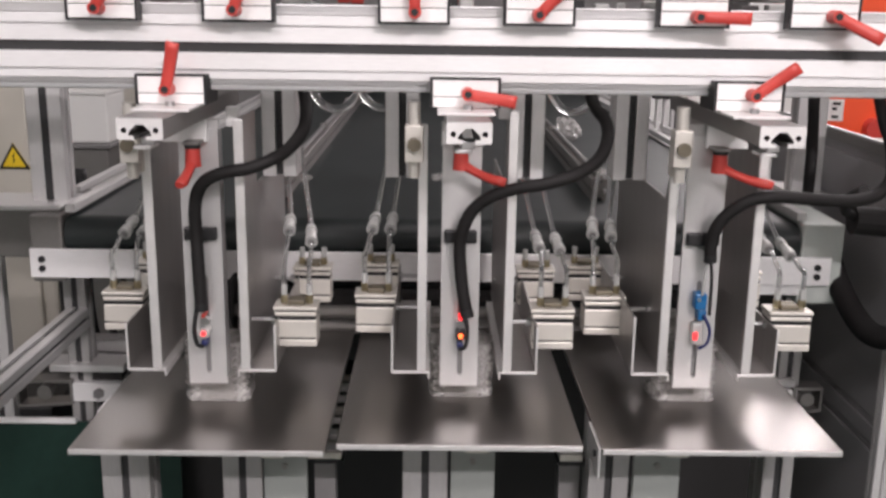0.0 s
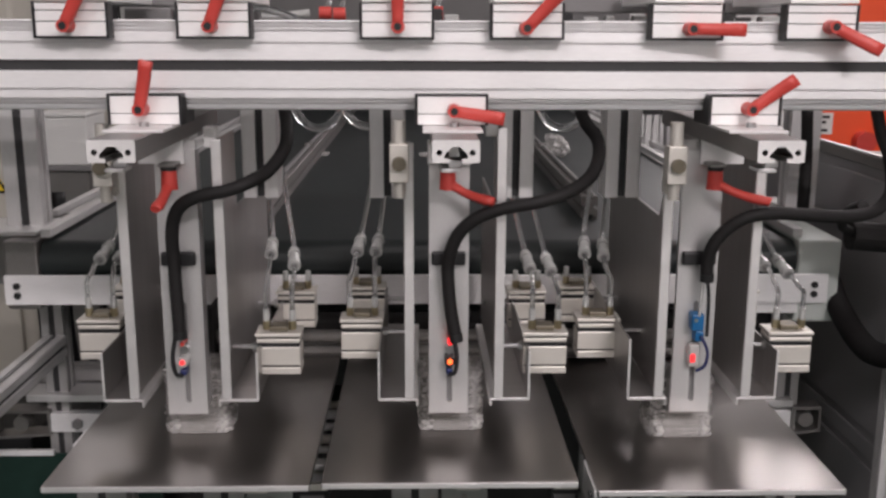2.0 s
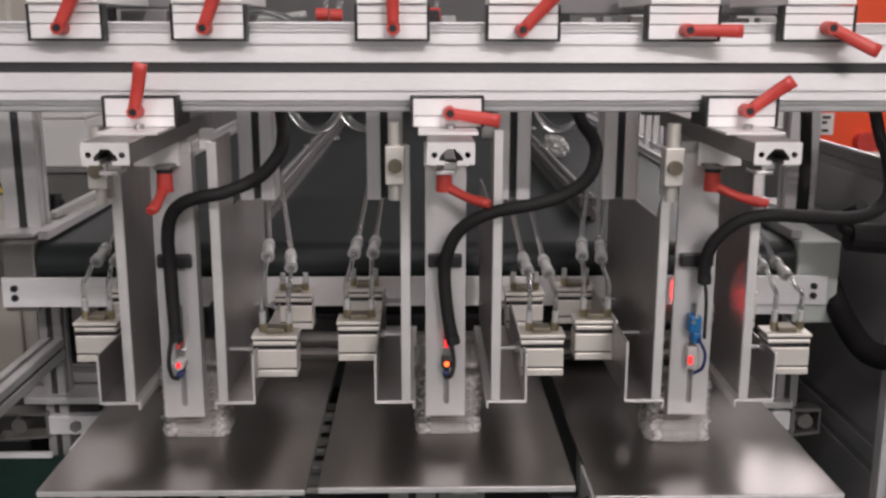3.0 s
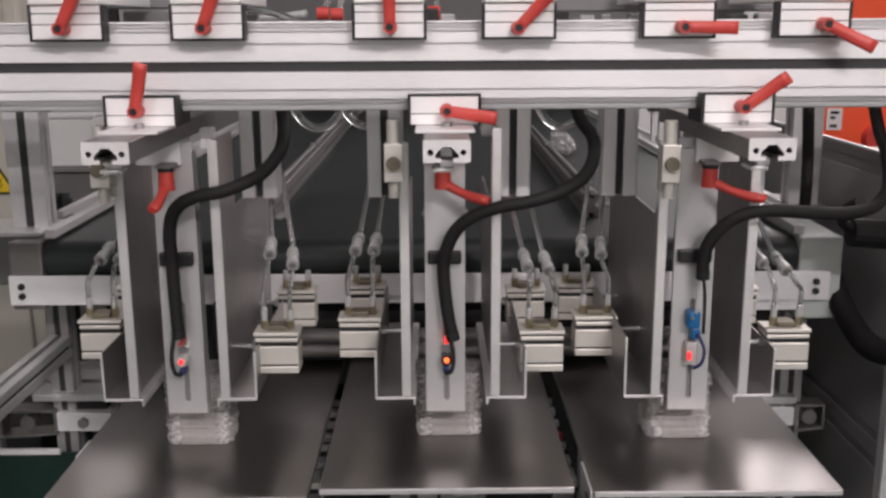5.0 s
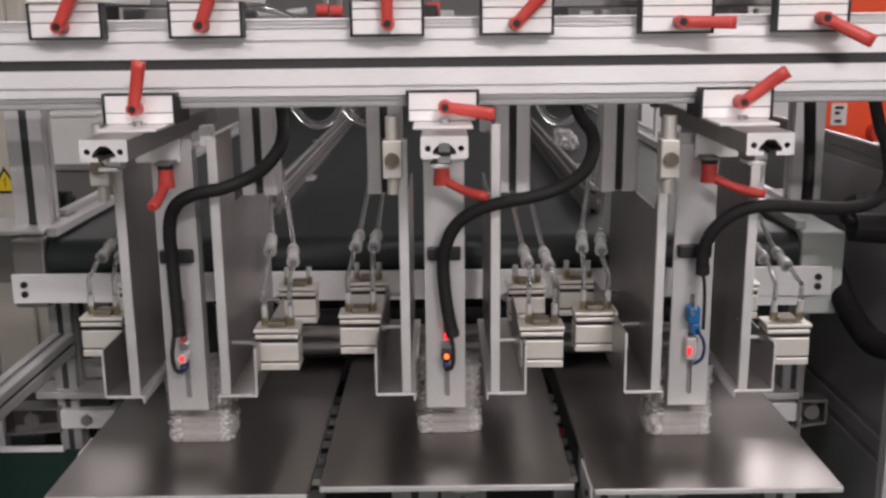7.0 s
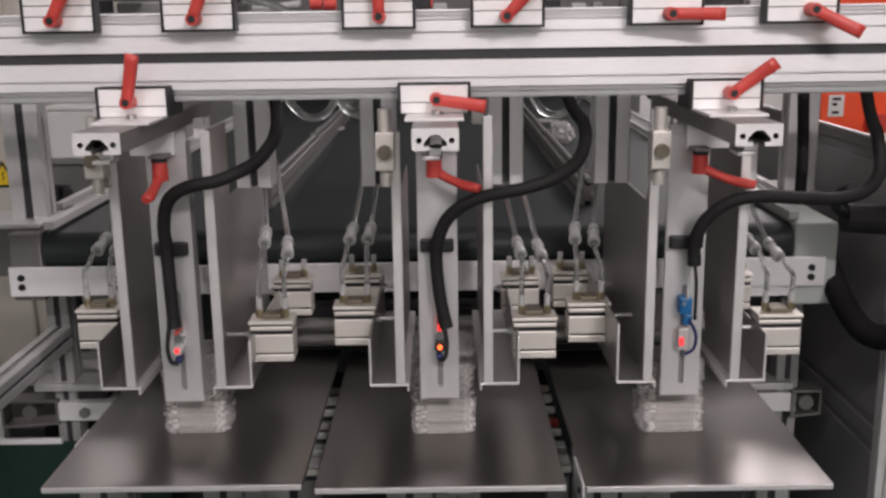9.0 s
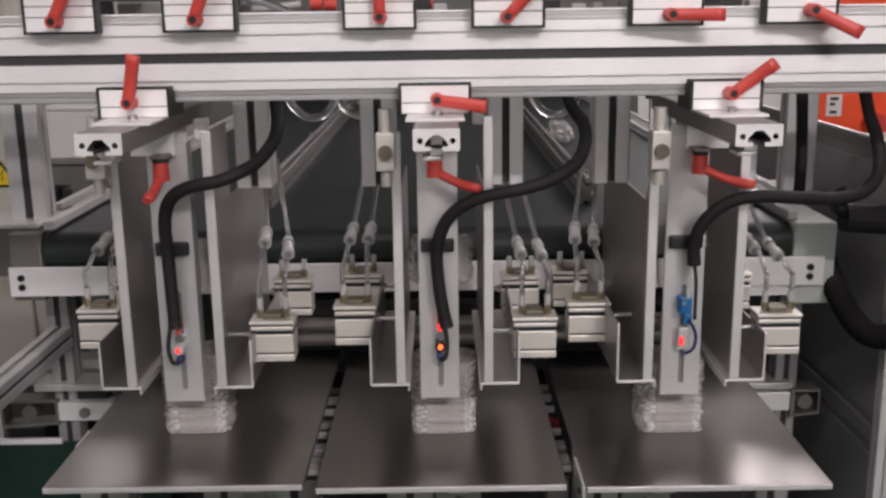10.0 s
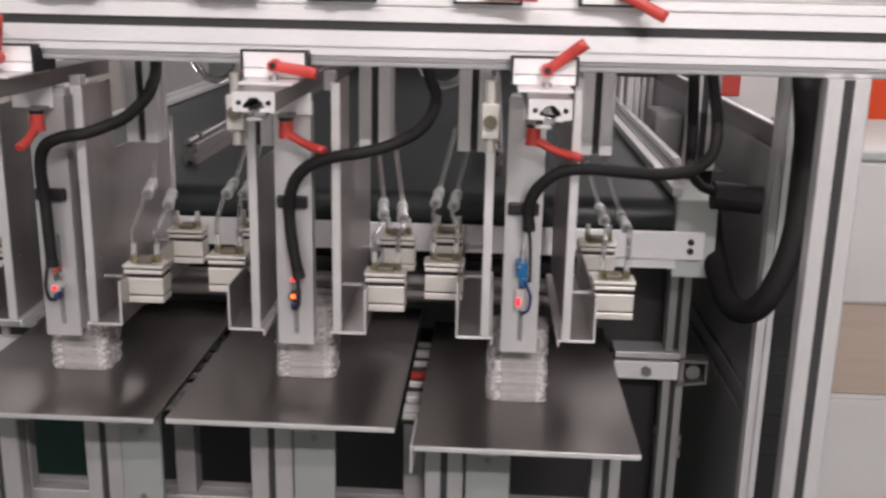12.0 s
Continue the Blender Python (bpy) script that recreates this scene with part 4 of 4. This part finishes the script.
def left_background():
    c = thing("control_cabinet", (-1.25, 2.4, 0), "cream painted control cabinet with a warning sign", "cabinet")
    part("body", new_box(-1.7, -0.80, 2.03, 2.7, 0.06, 1.50, 0.008), CREAM, c)
    part("plinth", new_box(-1.68, -0.82, 2.05, 2.68, 0, 0.06), GREYDARK, c)
    part("door", new_box(-1.66, -0.83, 2.012, 2.0295, 0.12, 1.46, 0.004), CREAM, c)
    tri = [(-0.895, 1.010), (-0.829, 1.010), (-0.862, 1.066)]
    sign = part("warning_sign", extrude(tri, [], 0.0015, Matrix.Translation((0, 2.0092, 0)) @ Y_AXIS), YELLOW, c, "yellow triangular warning sign")
    inner = [(-0.887, 1.0145), (-0.837, 1.0145), (-0.862, 1.057)]
    part("sign_border", extrude(tri, [inner], 0.0006, Matrix.Translation((0, 2.0083, 0)) @ Y_AXIS), BLACK, sign)
    part("sign_mark", extrude([(-0.8645, 1.020), (-0.8590, 1.032), (-0.8625, 1.032), (-0.8585, 1.047), (-0.8655, 1.035), (-0.8620, 1.034)], [], 0.0006, Matrix.Translation((0, 2.0083, 0)) @ Y_AXIS), BLACK, sign)
    base = thing("machine_base", (-0.95, 1.8, 0), "black painted lower machine base beside the conveyor", "machine base")
    part("body", new_box(-1.35, -0.70, 1.70, 1.98, 0.04, 0.60, 0.004), BLACK, base)
    part("foot_rail", new_box(-1.33, -0.72, 1.72, 1.96, 0.0, 0.04), GREYDARK, base)
    b = thing("junction_box", (-0.715, 2.05, 0.98), "grey steel box with a white box on it", "box")
    part("body", new_box(-0.762, -0.66, 2.0, 2.2, 0.60, 1.058, 0.004), ARM, b)
    part("lid", new_box(-0.772, -0.65, 1.99, 2.21, 1.058, 1.068, 0.002), GREYDARK, b)
    part("pillar", new_box(-0.74, -0.68, 2.05, 2.15, 0.0, 0.60), GREYDARK, b)
    w = thing("white_box", (-0.71, 2.05, 1.0685), "plain white enclosure standing on a grey box", "box")
    part("body", new_box(-0.755, -0.655, 2.0, 2.12, 1.0685, 1.168, 0.004), WHITEP, w)
    part("lid", new_box(-0.757, -0.653, 1.996, 2.122, 1.168, 1.178, 0.003), WHITEP, w)
    bundle = thing("cable_bundle", (-0.62, 1.75, 0), "thick black cables hanging beside the conveyor", "cables")
    for k in range(3):
        d = 0.02 * k
        part("cable", tube(bmesh.new(), [(-0.66 + d, 1.72, 1.06), (-0.655 + d, 1.70, 0.95), (-0.64 + d, 1.66, 0.80), (-0.60 + d, 1.62, 0.60), (-0.62 + d, 1.62, 0.25), (-0.60 + d, 1.62, 0.01)], 0.011), BLACK, bundle)


def right_background():
    c = thing("storage_unit", (1.4, 2.2, 0), "pale grey storage unit", "cabinet")
    part("body", new_box(0.97, 1.9, 1.92, 2.5, 0.06, 0.515, 0.006), WHITEP, c)
    part("plinth", new_box(0.99, 1.88, 1.95, 2.48, 0.0, 0.06), GREYDARK, c)
    part("door", new_box(0.985, 1.43, 1.906, 1.9195, 0.08, 0.505, 0.003), WHITEP, c)
    part("door", new_box(1.44, 1.885, 1.906, 1.9195, 0.08, 0.505, 0.003), WHITEP, c)
    b = thing("carton", (1.4, 2.2, 0.5155), "plain brown cardboard carton on a storage unit", "carton")
    part("body", new_box(0.975, 1.85, 1.91, 2.45, 0.5155, 0.720, 0.004), CARTON, b)
    part("tape", new_box(0.974, 1.851, 2.15, 2.21, 0.720, 0.7212), CREAM, b)
    m = thing("grey_machine_case", (1.4, 2.2, 0.7215), "pale grey machine case standing on a carton", "machine")
    part("case", new_box(0.97, 1.80, 1.90, 2.40, 0.7215, 1.028, 0.01), WHITEP, m)
    part("lid", new_box(0.965, 1.81, 1.89, 2.41, 1.028, 1.050, 0.006), GREYBOX, m)


def valve_manifold():
    """What stands above the rear rail: tubes, connectors and valves."""
    m = thing("valve_manifold", (0.03, 1.09, 1.3502), "air valve manifold with rows of tubes above the rail", "valve manifold")
    rng = random.Random(4)
    for x0, x1, z0, z1 in ((-0.330, -0.160, 1.3715, 1.3895), (0.165, 0.450, 1.3660, 1.3850)):
        part("bar", new_box(x0, x1, 1.068, 1.112, z0, z1, 0.002), GREYDARK, m, "grey manifold bar")
        for x in (x0 + 0.02, x1 - 0.02):
            part("stay", new_box(x - 0.008, x + 0.008, 1.070, 1.078, 1.3502, z0 - 0.0002), BLACK, m)
    for x0, n, z in ((-0.322, 3, 1.3895), (-0.285, 8, 1.3895), (-0.185, 2, 1.3895), (0.196, 11, 1.3850), (0.318, 2, 1.3850), (0.366, 6, 1.3850), (0.442, 1, 1.3850)):
        for k in range(n):
            x = x0 + k * 0.0098 + rng.uniform(-0.001, 0.001)
            f = part("fitting", new_cyl((x, 1.082, z), (x, 1.082, z + 0.008), 0.0040, n=8), BRASS if k % 3 == 0 else CONN, m)
            part("air_tube", tube(bmesh.new(), [(x, 1.082, z + 0.008), (x + rng.uniform(-0.003, 0.003), 1.084, z + 0.04), (x + rng.uniform(-0.008, 0.008), 1.10, 1.52), (x, 1.2, 1.62)], 0.0029, 8, 5), TUBE, f)
    part("red_valve", new_box(0.297, 0.354, 1.113, 1.19, 1.366, 1.52, 0.003), RED, m)
    part("port_plate", extrude([(0.357, 1.366), (0.432, 1.366), (0.432, 1.52), (0.357, 1.52)], [ring(0.378, 1.415, 0.008), ring(0.408, 1.412, 0.010), ring(0.385, 1.46, 0.007)], 0.01, Matrix.Translation((0, 1.113, 0)) @ Y_AXIS), GREYBOX, m)
    part("port_backing", new_box(0.357, 0.432, 1.124, 1.17, 1.366, 1.52), BLACK, m)
    part("red_valve", new_box(0.437, 0.464, 1.113, 1.19, 1.366, 1.52, 0.003), ORANGE, m)
    # plugs and small boxes that stand on the rail
    for x, w, h in ((-0.293, 0.050, 0.019), (-0.236, 0.016, 0.012), (-0.168, 0.020, 0.016), (0.020, 0.030, 0.020), (0.052, 0.016, 0.014), (0.204, 0.016, 0.012), (0.228, 0.010, 0.013), (0.258, 0.040, 0.014), (0.368, 0.020, 0.012), (0.398, 0.046, 0.013)):
        part("plug_socket", new_box(x, x + w, 1.060, 1.078, 1.3502, 1.3502 + h, 0.002), (CHARCOAL, CONN, GREYDARK)[round(w * 1000) % 3], m)
    part("grey_cable", tube(bmesh.new(), [(-0.30, 1.12, 1.366), (-0.25, 1.118, 1.362), (-0.20, 1.12, 1.364), (-0.15, 1.119, 1.361), (-0.10, 1.12, 1.366)], 0.0042, 10, 6), CONN, m)
    for x, y, z, r in ((-0.083, 1.13, 1.366, 0.007), (-0.067, 1.13, 1.365, 0.007), (0.045, 1.14, 1.366, 0.008)):
        part("red_connector", new_cyl((x - 0.007, y, z), (x + 0.007, y, z), r, n=14), RED, m)
        part("connector_tube", tube(bmesh.new(), [(x, y, z), (x + 0.004, y + 0.02, z + 0.015), (x + 0.006, y + 0.05, z + 0.024)], 0.003, 8, 5), TUBE, m)
    for x in (-0.13, 0.165):
        part("loop_tube", tube(bmesh.new(), [(x - 0.04, 1.07, 1.372), (x, 1.075, 1.366), (x + 0.03, 1.09, 1.352), (x + 0.05, 1.11, 1.335)], 0.0042, 10, 6), TUBE, m)
    # slack loops that hang below the rail
    for x, y in ((-0.105, 1.2), (-0.045, 1.22), (0.20, 1.2)):
        part("loop_tube", tube(bmesh.new(), [(x - 0.034, y, 1.31), (x - 0.03, y, 1.262), (x - 0.012, y, 1.232), (x + 0.012, y, 1.228), (x + 0.032, y, 1.25), (x + 0.038, y, 1.31)], 0.0052, 10, 7), TUBE, m)


side_cabinet()
side_post()
left_background()
right_background()
valve_manifold()


# ---------------------------------------------------------------- under the tables
def under_slide(x, half, red):
    """A slide track seen through the gap between two tables."""
    t = thing("slide_track", (x, 1.0, 0.74), "black slide track with bright blocks under the table gap", "slide track", "slide tracks")
    part("bar", new_box(x - half - 0.002, x + half + 0.002, 0.968, 1.30, 0.845, 0.850), BLACK, t)
    part("stay", new_box(x - 0.012, x + 0.012, 0.978, 1.002, 0.7355, 0.8448), GREYDARK, t)
    for k, y in enumerate((0.972, 0.980, 0.990, 1.0, 1.028, 1.07, 1.10, 1.14, 1.18, 1.215)):
        size = (0.008, 0.006, 0.014, 0.006, 0.018, 0.006, 0.012, 0.008, 0.014, 0.008)[k]
        part("block", new_box(x - half, x + half, y - size / 2, y + size / 2, 0.8502, 0.858, 0.001), RED if red and k == 6 else (ALU if k % 3 else CYL), t)


under_slide(-0.097, 0.020, False)
under_slide(0.187, 0.0135, True)


# ---------------------------------------------------------------- lift tables
# left and right edge; main column, bearing plate and further columns, each from x to x
TABLES = (
    (-0.336, -0.0805, (-0.208, -0.163), (-0.160, -0.112), ((-0.343, -0.290),)),
    (-0.0695, 0.178, (-0.006, 0.045), (0.048, 0.097), ()),
    (0.1965, 0.4385, (0.203, 0.249), (0.252, 0.304), ((0.400, 0.434),)),
)


def lift_table(x0, x1, main, bearing, more):
    """Built with its top surface at z = 0 under its thing, which is keyed to the height."""
    t = thing("lift_table", ((x0 + x1) / 2, 0.96, 0.0), "brushed stainless lift table on an aluminium column", "lift table", "lift tables")
    part("plate", new_box(x0, x1, 0.8335, 1.235, -0.0055, 0.0, 0.0008), STEEL, t)
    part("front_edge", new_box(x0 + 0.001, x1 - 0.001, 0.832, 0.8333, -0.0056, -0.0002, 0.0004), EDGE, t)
    for a, b in (main, *more):
        w, xc = b - a, (a + b) / 2
        part("column", extrude(slotted(w, 0.044), [], 0.30, Matrix.Translation((xc, 0.965, -0.306))), COLUMN, t)
        part("slot_shade", new_box(xc - 0.0046, xc + 0.0046, 0.947, 0.949, -0.306, -0.006), SLOT, t)
        part("foot_block", new_box(a, b, 0.9425, 0.9868, -0.0140, -0.0058, 0.001), ALU, t)
    a, b = bearing
    plate = part("bearing_plate", new_box(a, b, 0.935, 0.943, -0.31, -0.028, 0.001), PLATE, t, "grey painted bearing plate")
    part("screw", new_cyl(((a + b) / 2, 0.932, -0.066), ((a + b) / 2, 0.935, -0.066), 0.0035, n=12), ARM, plate)
    part("screw", new_cyl(((a + b) / 2, 0.932, -0.15), ((a + b) / 2, 0.935, -0.15), 0.0035, n=12), ARM, plate)
    part("stop_screw", new_cyl((a - 0.006, 0.930, -0.036), (a - 0.006, 0.9424, -0.036), 0.0055, n=10), BLACK, t)
    part("slide_rail", new_box((a + b) / 2 - 0.006, (a + b) / 2 + 0.006, 0.9432, 0.955, -0.31, -0.03), CHROME, t)
    part("angle_bracket", new_box(a, b, 0.9432, 0.975, -0.022, -0.0058, 0.001), ALU, t)
    part("under_stay", new_box((a + b) / 2 - 0.012, (a + b) / 2 + 0.012, 0.852, 0.868, -0.018, -0.0058, 0.002), CYL, t)
    if more and x0 > 0:
        side = part("side_flange", new_box(x0 - 0.0030, x0 - 0.0002, 0.836, 0.905, -0.034, -0.001, 0.0008), EDGE, t, "folded bright side flange")
        part("flange_screw", new_cyl((x0 - 0.0030, 0.85, -0.012), (x0 - 0.0055, 0.85, -0.012), 0.0035, n=10), BLACK, side)
    return t


tables = [lift_table(*t) for t in TABLES]


# ---------------------------------------------------------------- film packs
def pack_mesh(seed):
    """A flat film pack with rounded corners and a slightly crinkled rim, 70 mm wide, on z = 0."""
    rng = random.Random(seed)
    bm = bmesh.new()
    w, d, r, h = 0.070, 0.056, 0.010, 0.0030
    plan = []
    for cx, cy, a0 in ((1, 1, 0), (-1, 1, 90), (-1, -1, 180), (1, -1, 270)):
        for k in range(5):
            a = radians(a0 + 22.5 * k)
            plan.append((cx * (w / 2 - r) + r * math.cos(a), cy * (d / 2 - r) + r * math.sin(a)))
        nx, ny = plan[-1]
        ex, ey = {(1, 1): (-1, 1), (-1, 1): (-1, -1), (-1, -1): (1, -1), (1, -1): (1, 1)}[cx, cy]
        tx, ty = ex * (w / 2 - (r if cx != ex else 0)), ey * (d / 2 - (r if cy != ey else 0))
        for k in range(1, 8):
            plan.append((nx + (tx - nx) * k / 8, ny + (ty - ny) * k / 8))
    # the welded ends, left and right, are crumpled; the middle is smooth
    crumple = [min(1.0, (abs(x) / (w / 2)) ** 4 + 0.06) for x, _ in plan]
    jitter = [rng.uniform(-0.0030, 0.0012) * c for c in crumple]
    levels = ((0.975, 0.0), (1.0, 0.0010), (1.0, 0.0021), (0.978, h), (0.80, h + 0.0006))
    rings = [[bm.verts.new((x * f * (1 + j / 0.04), y * f * (1 + j / 0.05), z + rng.uniform(-0.0007, 0.0008) * c)) for (x, y), j, c in zip(plan, jitter, crumple)] for f, z in levels]
    n = len(plan)
    for lo, hi in zip(rings, rings[1:]):
        for k in range(n):
            bm.faces.new((lo[k], lo[(k + 1) % n], hi[(k + 1) % n], hi[k]))
    for rim, z in ((rings[0], 0.0), (rings[-1], h + 0.0012)):
        mid = bm.verts.new((0, 0, z))
        for k in range(n):
            bm.faces.new((rim[k], rim[(k + 1) % n], mid))
    bmesh.ops.recalc_face_normals(bm, faces=bm.faces)
    for f in bm.faces:
        f.smooth = True
        f.material_index = 1 if abs(f.calc_center_median().x) > 0.58 * w / 2 else 0
    me = bpy.data.meshes.new("film_pack")
    bm.to_mesh(me)
    bm.free()
    me.materials.append(FILM)
    me.materials.append(FILM_END)
    return me


PACKS = [pack_mesh(k) for k in range(11)]
STEP = 0.0027          # how much a pack adds to a stack
DROPS = (0.40, 1.60, 2.72, 4.00, 5.27, 6.30, 7.50, 8.70, 9.86, 11.22)
LATE = (0.0, 0.02, 0.08)
# height of each table's surface over time
LEVELS = (
    ((0, 0.9240), (2.0, 0.9230), (3.2, 0.9210), (4.0, 0.9120), (5.5, 0.9085), (7.2, 0.9080), (9.0, 0.9080), (10.5, 0.9070), (11.2, 0.9060), (11.5, 0.9025), (12, 0.9025)),
    ((0, 0.9320), (0.8, 0.9320), (1.5, 0.9310), (2.0, 0.9250), (3.2, 0.9235), (5.0, 0.9170), (6.5, 0.9160), (7.2, 0.9150), (8.6, 0.9035), (10.5, 0.9030), (12, 0.9035)),
    ((0, 0.9290), (0.7, 0.9290), (1.5, 0.9190), (2.0, 0.9155), (5.0, 0.9120), (7.0, 0.9100), (8.6, 0.9025), (10.5, 0.9000), (11.2, 0.8990), (11.5, 0.8925), (12, 0.8835)),
)


def level(i, t):
    rows = LEVELS[i]
    for (a, u), (b, v) in zip(rows, rows[1:]):
        if t <= b:
            return u + (v - u) * (t - a) / (b - a)
    return rows[-1][1]


stacks = []            # (pack, station, place in the stack, time of its fall or None)
for i, s in enumerate(STATIONS):
    rng = random.Random(10 + i)
    xc = s["stack"]
    count = round((0.992 - level(i, 0)) / STEP)
    for k in range(count + len(DROPS)):
        pack = tagged(new("film_pack", PACKS[(k * 5 + i) % 11]), "flat clear film pack in a stack on a steel table", "film pack", "stacked film packs")
        fall = None if k < count else DROPS[k - count] + LATE[i]
        stacks.append((pack, i, k, fall, xc + rng.uniform(-0.0010, 0.0010), 0.986 + rng.uniform(-0.0010, 0.0010), rng.uniform(-0.9, 0.9) + (180 if rng.random() < 0.5 else 0)))


# ---------------------------------------------------------------- what moves
def motions():
    for i, t in enumerate(tables):
        x, y, _ = t.location
        walk(t, [(u, pose(x, y, z)) for u, z in LEVELS[i]])
    for pack, i, k, fall, x, y, turn in stacks:
        lift = k * STEP
        spin = pose(0, 0, 0, 0, 0, turn)
        if fall is None:
            walk(pack, [(u, pose(x, y, z + lift, 0, 0, turn)) for u, z in LEVELS[i]])
            continue
        rest = pose(x, y, level(i, fall + 0.3) + lift, 0, 0, turn)
        # it rides the belt, slides off its end and drops into the shaft
        ride = fall - 0.25
        wait = 1.0718 + 0.004 * DROPS.index(round(fall - LATE[i], 2))
        rows = [(0, pose(x, 3.70, wait, 0, 0, turn)), (ride - 1.8, pose(x, 3.70, wait, 0, 0, turn)), (ride, pose(x, 1.38, 1.0718, 0, 0, turn)), (fall - 0.08, pose(x, 1.14, 1.120, 25, 0, 0) @ spin),
                (fall, pose(x, 1.02, 1.150, 60, 0, 0) @ spin), (fall + 0.1, pose(x, y, 1.105, 62, 0, 0) @ spin), (fall + 0.2, pose(x, y, 1.066, 50, 0, 0) @ spin), (fall + 0.3, rest)]
        if ride < 1.85:
            rows[:2] = [(0, pose(x, 1.38 + 1.25 * ride, 1.0718, 0, 0, turn))]
        rows += [(u, pose(x, y, z + lift, 0, 0, turn)) for u, z in LEVELS[i] if u > fall + 0.4]
        walk(pack, rows)


motions()
